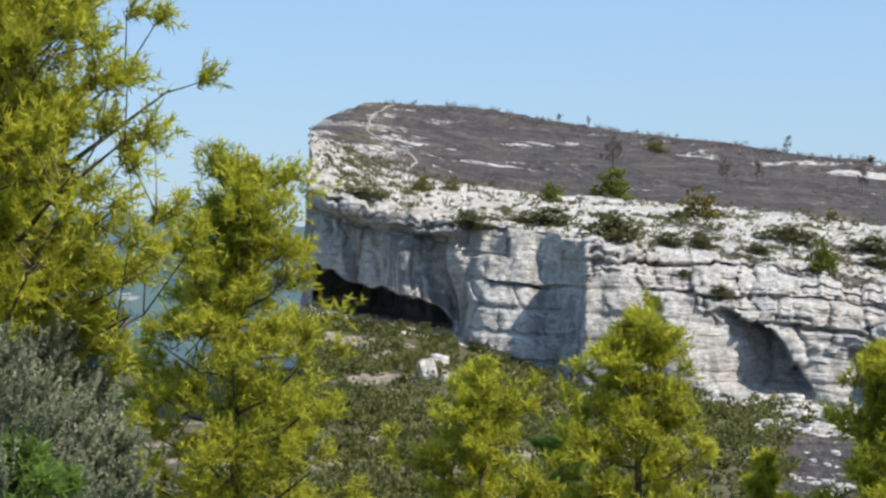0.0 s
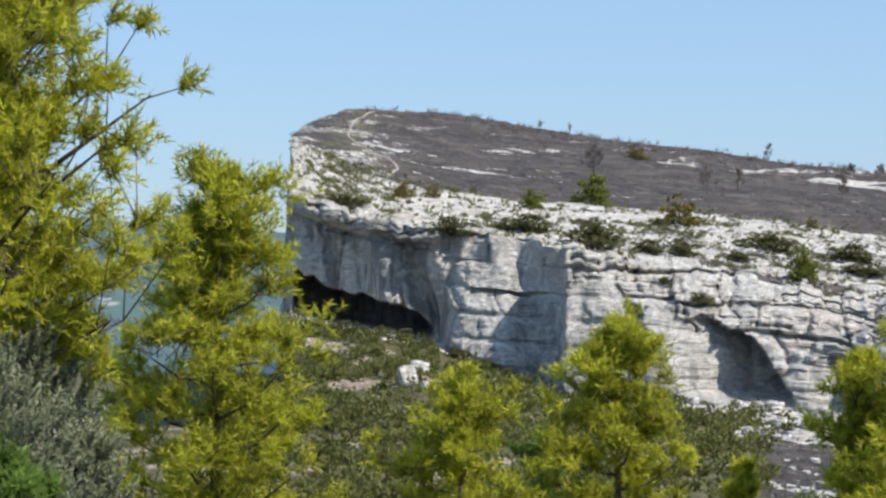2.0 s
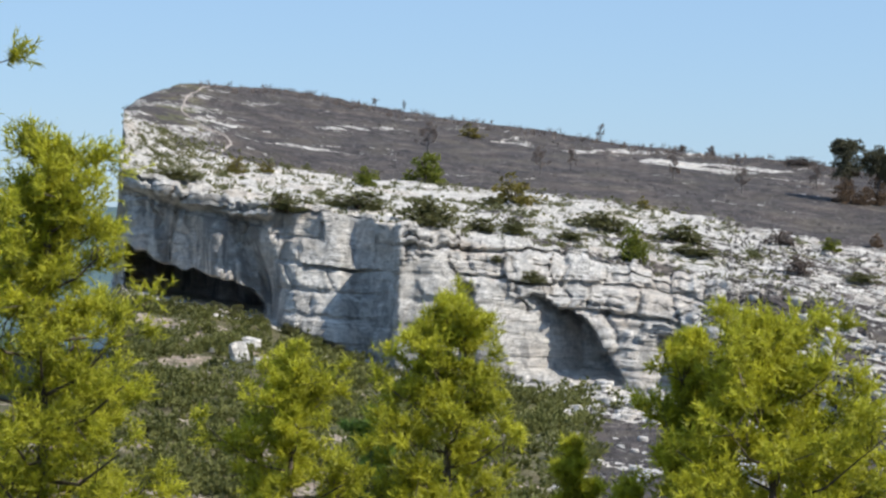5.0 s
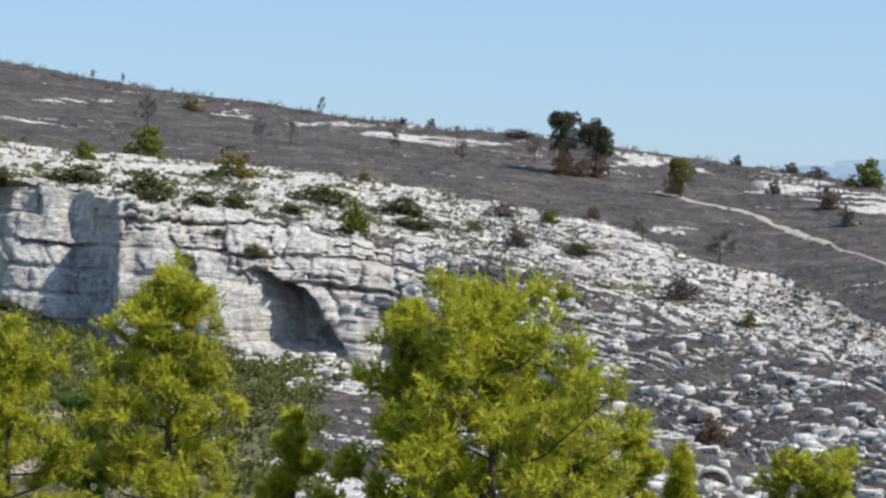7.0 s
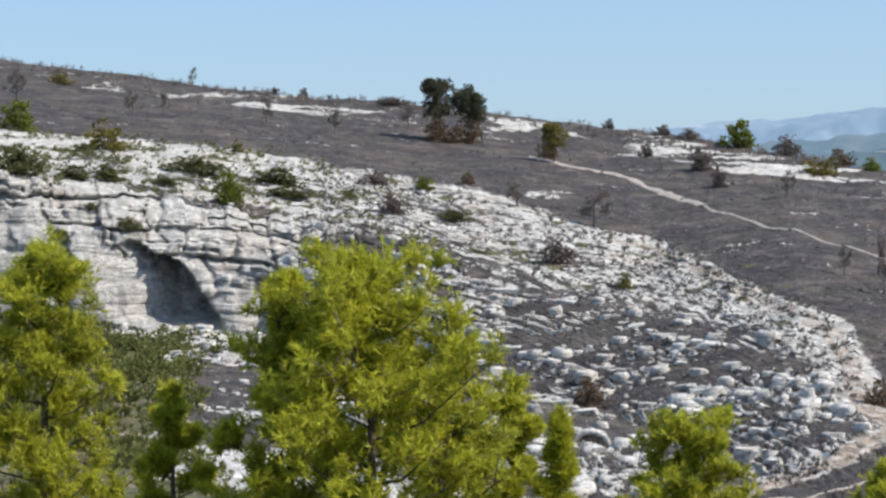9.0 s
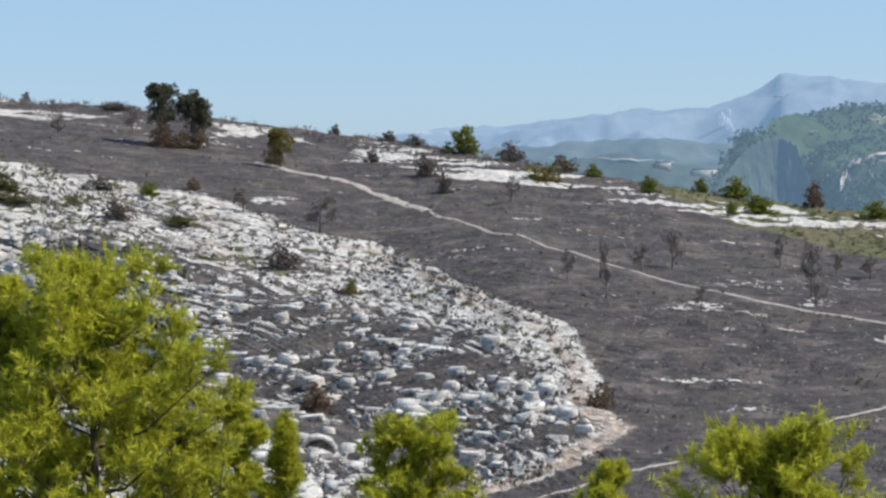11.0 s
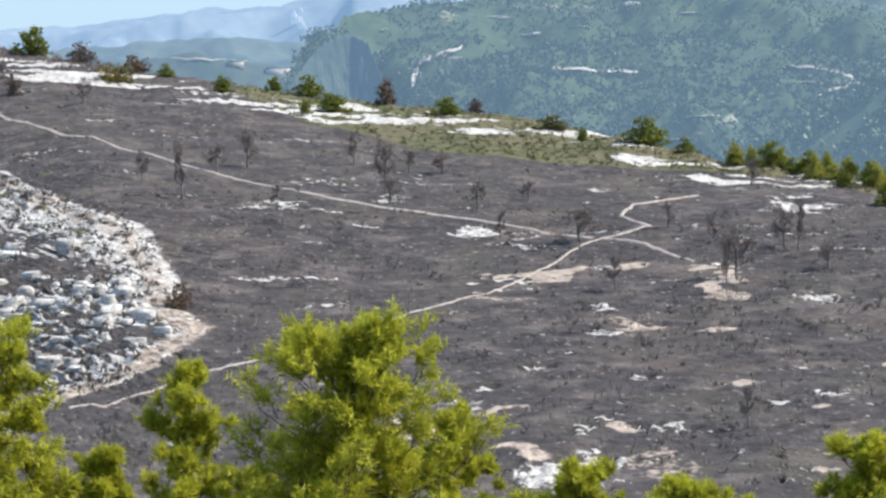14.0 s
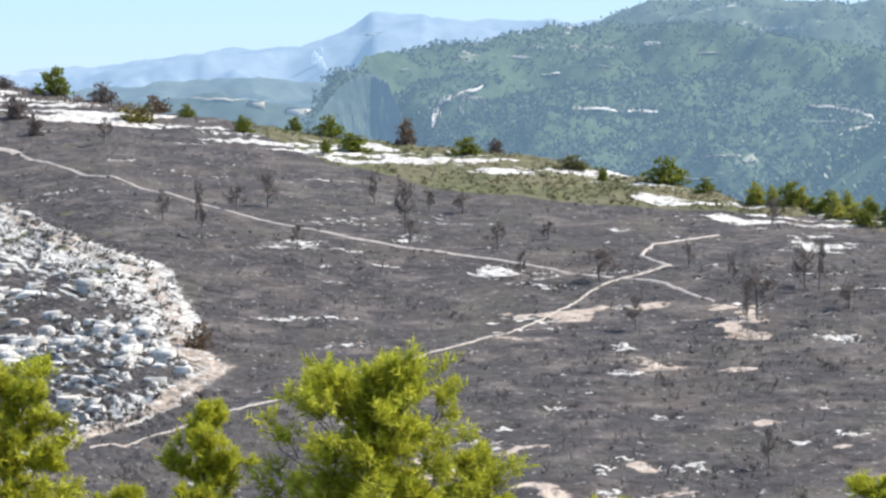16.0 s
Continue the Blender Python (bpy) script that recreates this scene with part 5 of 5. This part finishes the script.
def footpath(name, line, width, label):
    """A trodden ribbon that follows the ground along sighted points."""
    pts = []
    for (a0, e0), (a1, e1) in zip(line, line[1:]):
        p0, p1 = sight(a0, e0), sight(a1, e1)
        n = max(2, int((p1 - p0).length / 0.7))
        for k in range(n):
            q = p0.lerp(p1, k / n)
            wig = 0.25 * noise.noise(q * 0.22)
            pts.append(Vector((q.x + wig, q.y + wig * 2, 0)))
    verts, faces = [], []
    for i, q in enumerate(pts):
        way = (pts[min(i + 1, len(pts) - 1)] - pts[max(i - 1, 0)]).normalized()
        side = Vector((way.y, -way.x, 0))
        w = width * (0.75 + 0.5 * noise.noise(q * 0.6))
        for k in (-1, -0.4, 0.4, 1):
            e = q + side * w * k / 2
            g = ground(math.degrees(math.atan2(e.x, e.y)), math.hypot(e.x, e.y))
            verts.append((e.x, e.y, g.z + (0.09 if abs(k) < 0.5 else -0.05)))
    for i in range(len(pts) - 1):
        for k in range(3):
            a = i * 4 + k
            faces.append((a, a + 1, a + 5, a + 4))
    tagged(new(name, mesh_from(name, verts, faces, PATH)), label, "path", kind="structure")


footpath("path", [(16.6, 0.0), (17.4, -0.22), (18.3, -0.38), (19.0, -0.55), (19.8, -0.92), (20.8, -1.29)], 2.3, "broad pale trodden path below the ridge")
footpath("path", [(20.8, -1.29), (22.2, -1.75), (23.8, -2.15), (25.6, -2.68), (27.5, -3.19), (29.6, -3.62), (31.7, -3.97), (33.6, -4.30), (35.3, -4.54)], 0.8, "pale trodden footpath across the burnt slope")
footpath("path", [(35.3, -4.54), (33.4, -5.52), (31.2, -6.14), (29.1, -6.67), (26.8, -7.37), (25.0, -7.70), (23.7, -8.16), (22.0, -8.34)], 0.4, "narrow pale footpath down the burnt slope")
footpath("path", [(35.3, -4.54), (36.5, -4.25), (36.2, -4.15), (35.8, -4.00), (36.1, -3.73), (37.8, -3.50)], 0.7, "pale footpath bending over the burnt slope")
footpath("path", [(-1.2, 3.02), (-1.75, 2.75), (-1.85, 2.4), (-1.3, 2.0), (-0.85, 1.85), (-0.65, 1.6), (-1.1, 1.3)], 0.5, "pale zigzag path up the prow of the hill")
footpath("path", [(35.3, -4.54), (36.4, -4.7), (37.7, -5.18)], 0.7, "short pale track on the burnt slope")


# ---- boulders ----
def make_boulder(rng, label):
    bm = bmesh.new()
    bmesh.ops.create_icosphere(bm, subdivisions=3, radius=0.5)
    seed = float(rng.random() * 50)
    cuts = [Vector(rng.normal(size=3)).normalized() for _ in range(6)]
    for ax in ((1, 0, 0), (-1, 0, 0), (0, 1, 0), (0, -1, 0), (0, 0, 1), (0, 0, -1)):
        cuts.append((Vector(ax) + Vector(rng.normal(size=3)) * 0.16).normalized())
    for v in bm.verts:
        p = v.co.copy()
        for k, c in enumerate(cuts):
            over = p.dot(c) - (0.40 if k < 6 else 0.29)
            if over > 0:
                p -= c * over * 0.97
        p *= 1 + 0.06 * noise.fractal(p * 3 + Vector((seed, 0, 0)), 1.0, 2.0, 4)
        v.co = p
    me = bpy.data.meshes.new("boulder")
    bm.to_mesh(me)
    bm.free()
    me.materials.append(ROCK)
    return tagged(new("boulder", me), label, "rock", "boulders")


stones = [make_boulder(np.random.default_rng(900 + i), "pale angular limestone boulder on the slope") for i in range(5)]
for k, (az, el, w, h, turn) in enumerate([(-0.42, -3.72, 12, 14, 20), (-0.1, -3.38, 11, 8, 60), (-1.05, -3.5, 4, 4, 10), (-0.7, -3.85, 5, 4, 90), (1.65, -3.62, 5, 4.5, 40), (17.9, -7.35, 6, 6, 0), (0.05, -3.75, 4, 5, 30)]):
    p = sight(az, el)
    d = math.hypot(p.x, p.y) / 1000
    copy_thing(stones[k % 5], Matrix.Translation(p + Vector((0, 0, h * d * 0.3))) @ Matrix.Rotation(radians(turn), 4, "Z") @ Matrix.Diagonal((w * d, w * d, h * d, 1)))
rr = np.random.default_rng(77)
for k in range(120):
    az, el = 10.5 + 14 * rr.random(), -3.2 - 4.6 * rr.random()
    if az > np.interp(el, [-8.4, -7.3, -6.5, -5.2, -4.1, -3.1], [20.6, 23.3, 24.4, 23.4, 22.7, 20.7]):
        continue
    p = sight(az, el)
    w = 0.5 + 1.5 * rr.random() ** 2.5
    copy_thing(stones[k % 5], Matrix.Translation(p + Vector((0, 0, 0.02 * w))) @ Matrix.Rotation(-radians(az) + 0.5 * rr.normal(), 4, "Z") @ Matrix.Diagonal((w * 1.6, w, w * 0.55, 1)))
# rows of thick slabs along the ledges of the outcrop: bearing and elevation from end to end
for a0, e0, a1, e1 in [(14.47, -3.02, 17.59, -3.56), (18.00, -3.81, 21.30, -4.76), (15.41, -4.47, 17.71, -5.18), (18.13, -5.11, 21.30, -5.83), (19.36, -6.02, 22.40, -6.73), (15.67, -5.70, 18.12, -6.28)]:
    n = int((a1 - a0) / 0.42) + 2
    for k in range(n):
        u = (k + 0.5 * rr.random()) / n
        p = sight(a0 + (a1 - a0) * u, e0 + (e1 - e0) * u + 0.08 * (rr.random() - 0.5))
        w = 0.8 + 1.1 * rr.random()
        slab_stone = copy_thing(stones[int(rr.random() * 5)], Matrix.Translation(p + Vector((0, 0, -0.08))) @ Matrix.Rotation(-radians(a0) + 0.25 * rr.normal(), 4, "Z") @ Matrix.Rotation(0.1 * rr.normal(), 4, "Y") @ Matrix.Diagonal((w * 2.1, w, w * 0.62, 1)))
        tagged(slab_stone, "thick pale limestone slab on a ledge", "rock", "slabs on the ledges")
put_away(stones)


# ---- loose blocks in rows along the beds of the outcrop and under the cliff ----
def block_field(name, label, count, mask, size, seed):
    """Angular limestone blocks with a flat top, seven sides and a broken edge; one object."""
    rng = np.random.default_rng(seed)
    w = np.clip(mask[:, :len(fine)], 0, None)
    rr_, cc_ = np.nonzero(w > 0.02)
    pick = rng.choice(len(rr_), count, p=w[rr_, cc_] / w[rr_, cc_].sum())
    i, j = rr_[pick], cc_[pick]
    wide = size * (0.3 + 1.2 * rng.random(count) ** 3.5)
    ang = 2 * math.pi * (np.arange(7) + 0.7 * rng.random((count, 7))) / 7
    box = 1.0 / np.maximum(np.abs(np.cos(ang)), np.abs(np.sin(ang))) ** 0.75
    tall = (0.24 + 0.24 * rng.random((count, 1))) * wide[:, None]
    deep = 0.55 + 0.4 * rng.random((count, 1))
    turn = -np.radians(A[i, j])[:, None] + 0.35 * rng.normal(size=(count, 1))
    rings = []
    for up, shrink in ((-0.5, 1.0), (0.35, 1.06), (0.82, 0.98), (1.0, 0.8)):
        r = 0.5 * wide[:, None] * box * shrink * (1 + 0.10 * rng.normal(size=(count, 7)))
        px, py = r * np.cos(ang), r * np.sin(ang) * deep
        x = px * np.cos(turn) - py * np.sin(turn)
        y = px * np.sin(turn) + py * np.cos(turn)
        z = tall * (up + 0.07 * rng.normal(size=(count, 7)) * (up > 0)) + 0.10 * px * rng.normal(size=(count, 1)) * (up > 0)
        rings.append(np.stack([X[i, j][:, None] + x, Y[i, j][:, None] + y, Z[i, j][:, None] + z], axis=-1))
    cap = rings[-1].mean(axis=1, keepdims=True)
    verts = np.concatenate(rings + [cap], axis=1)
    k = np.arange(7)
    k2 = (k + 1) % 7
    tris = [np.stack([a * 7 + k, a * 7 + k2, (a + 1) * 7 + k2], -1) for a in range(3)] + [np.stack([a * 7 + k, (a + 1) * 7 + k2, (a + 1) * 7 + k], -1) for a in range(3)] + [np.stack([21 + k, 21 + k2, np.full(7, 28)], -1)]
    tris = np.concatenate(tris)
    faces = (tris[None] + 29 * np.arange(count)[:, None, None]).reshape(-1, 3)
    tagged(new(name, mesh_from(name, verts.reshape(-1, 3), faces, ROCK)), label, "rocks", kind="stuff")


inside = (1 - 0.8 * patch) * (A0 < tip_az - 1.1) * (A0 > 9.0) * (K > 2.05) * (K < 4.5)
rows_of = np.exp(-((fr - 0.9) / 0.10) ** 2)
block_field("loose_blocks", "pale angular limestone blocks in broken rows on the outcrop", 720, inside * (K < 4.1) * (0.03 + rows_of) * (0.1 + smooth(-0.1, 0.3, lump)), 1.25, 401)
block_field("scree", "pale limestone scree at the foot of the cliff", 360, (A0 > 2.2) * (A0 < 12.5) * (K > 2.7) * (K < 3.02) * smooth(2.5, 2.95, K) * (0.15 + smooth(5, 8, A0)), 1.0, 405)


# ---- a small rock shelter in the outcrop ----
def rock_shelter(az, el, wide):
    """A low arch of limestone over a dark hollow."""
    p = sight(az, el)
    w = wide * math.hypot(p.x, p.y) / 1000
    shapes = []
    for k in range(7):
        y = w * 0.22 * k
        ring = [Vector((w * 0.5 * math.cos(a) * (1 - 0.07 * k), y, w * 0.42 * math.sin(a) * (1 - 0.09 * k))) for a in np.linspace(0, math.pi, 11)]
        shapes.append(tube(ring, [w * (0.075 + 0.02 * math.sin(3.1 * i + k)) for i in range(11)], 7))
    shapes.append(tube([(-w * 0.3, w * 1.35, 0), (0, w * 1.35, w * 0.1), (w * 0.3, w * 1.35, 0)], [w * 0.3] * 3, 8))
    ob = new("rock_shelter", mesh_from("rock_shelter", *join(shapes), ROCK))
    ob.matrix_world = Matrix.Translation(p + Vector((0, 0, -0.1 * w))) @ Matrix.Rotation(-radians(az), 4, "Z")
    tagged(ob, "low limestone arch over a dark hollow", "rock")


rock_shelter(18.02, -7.0, 15)
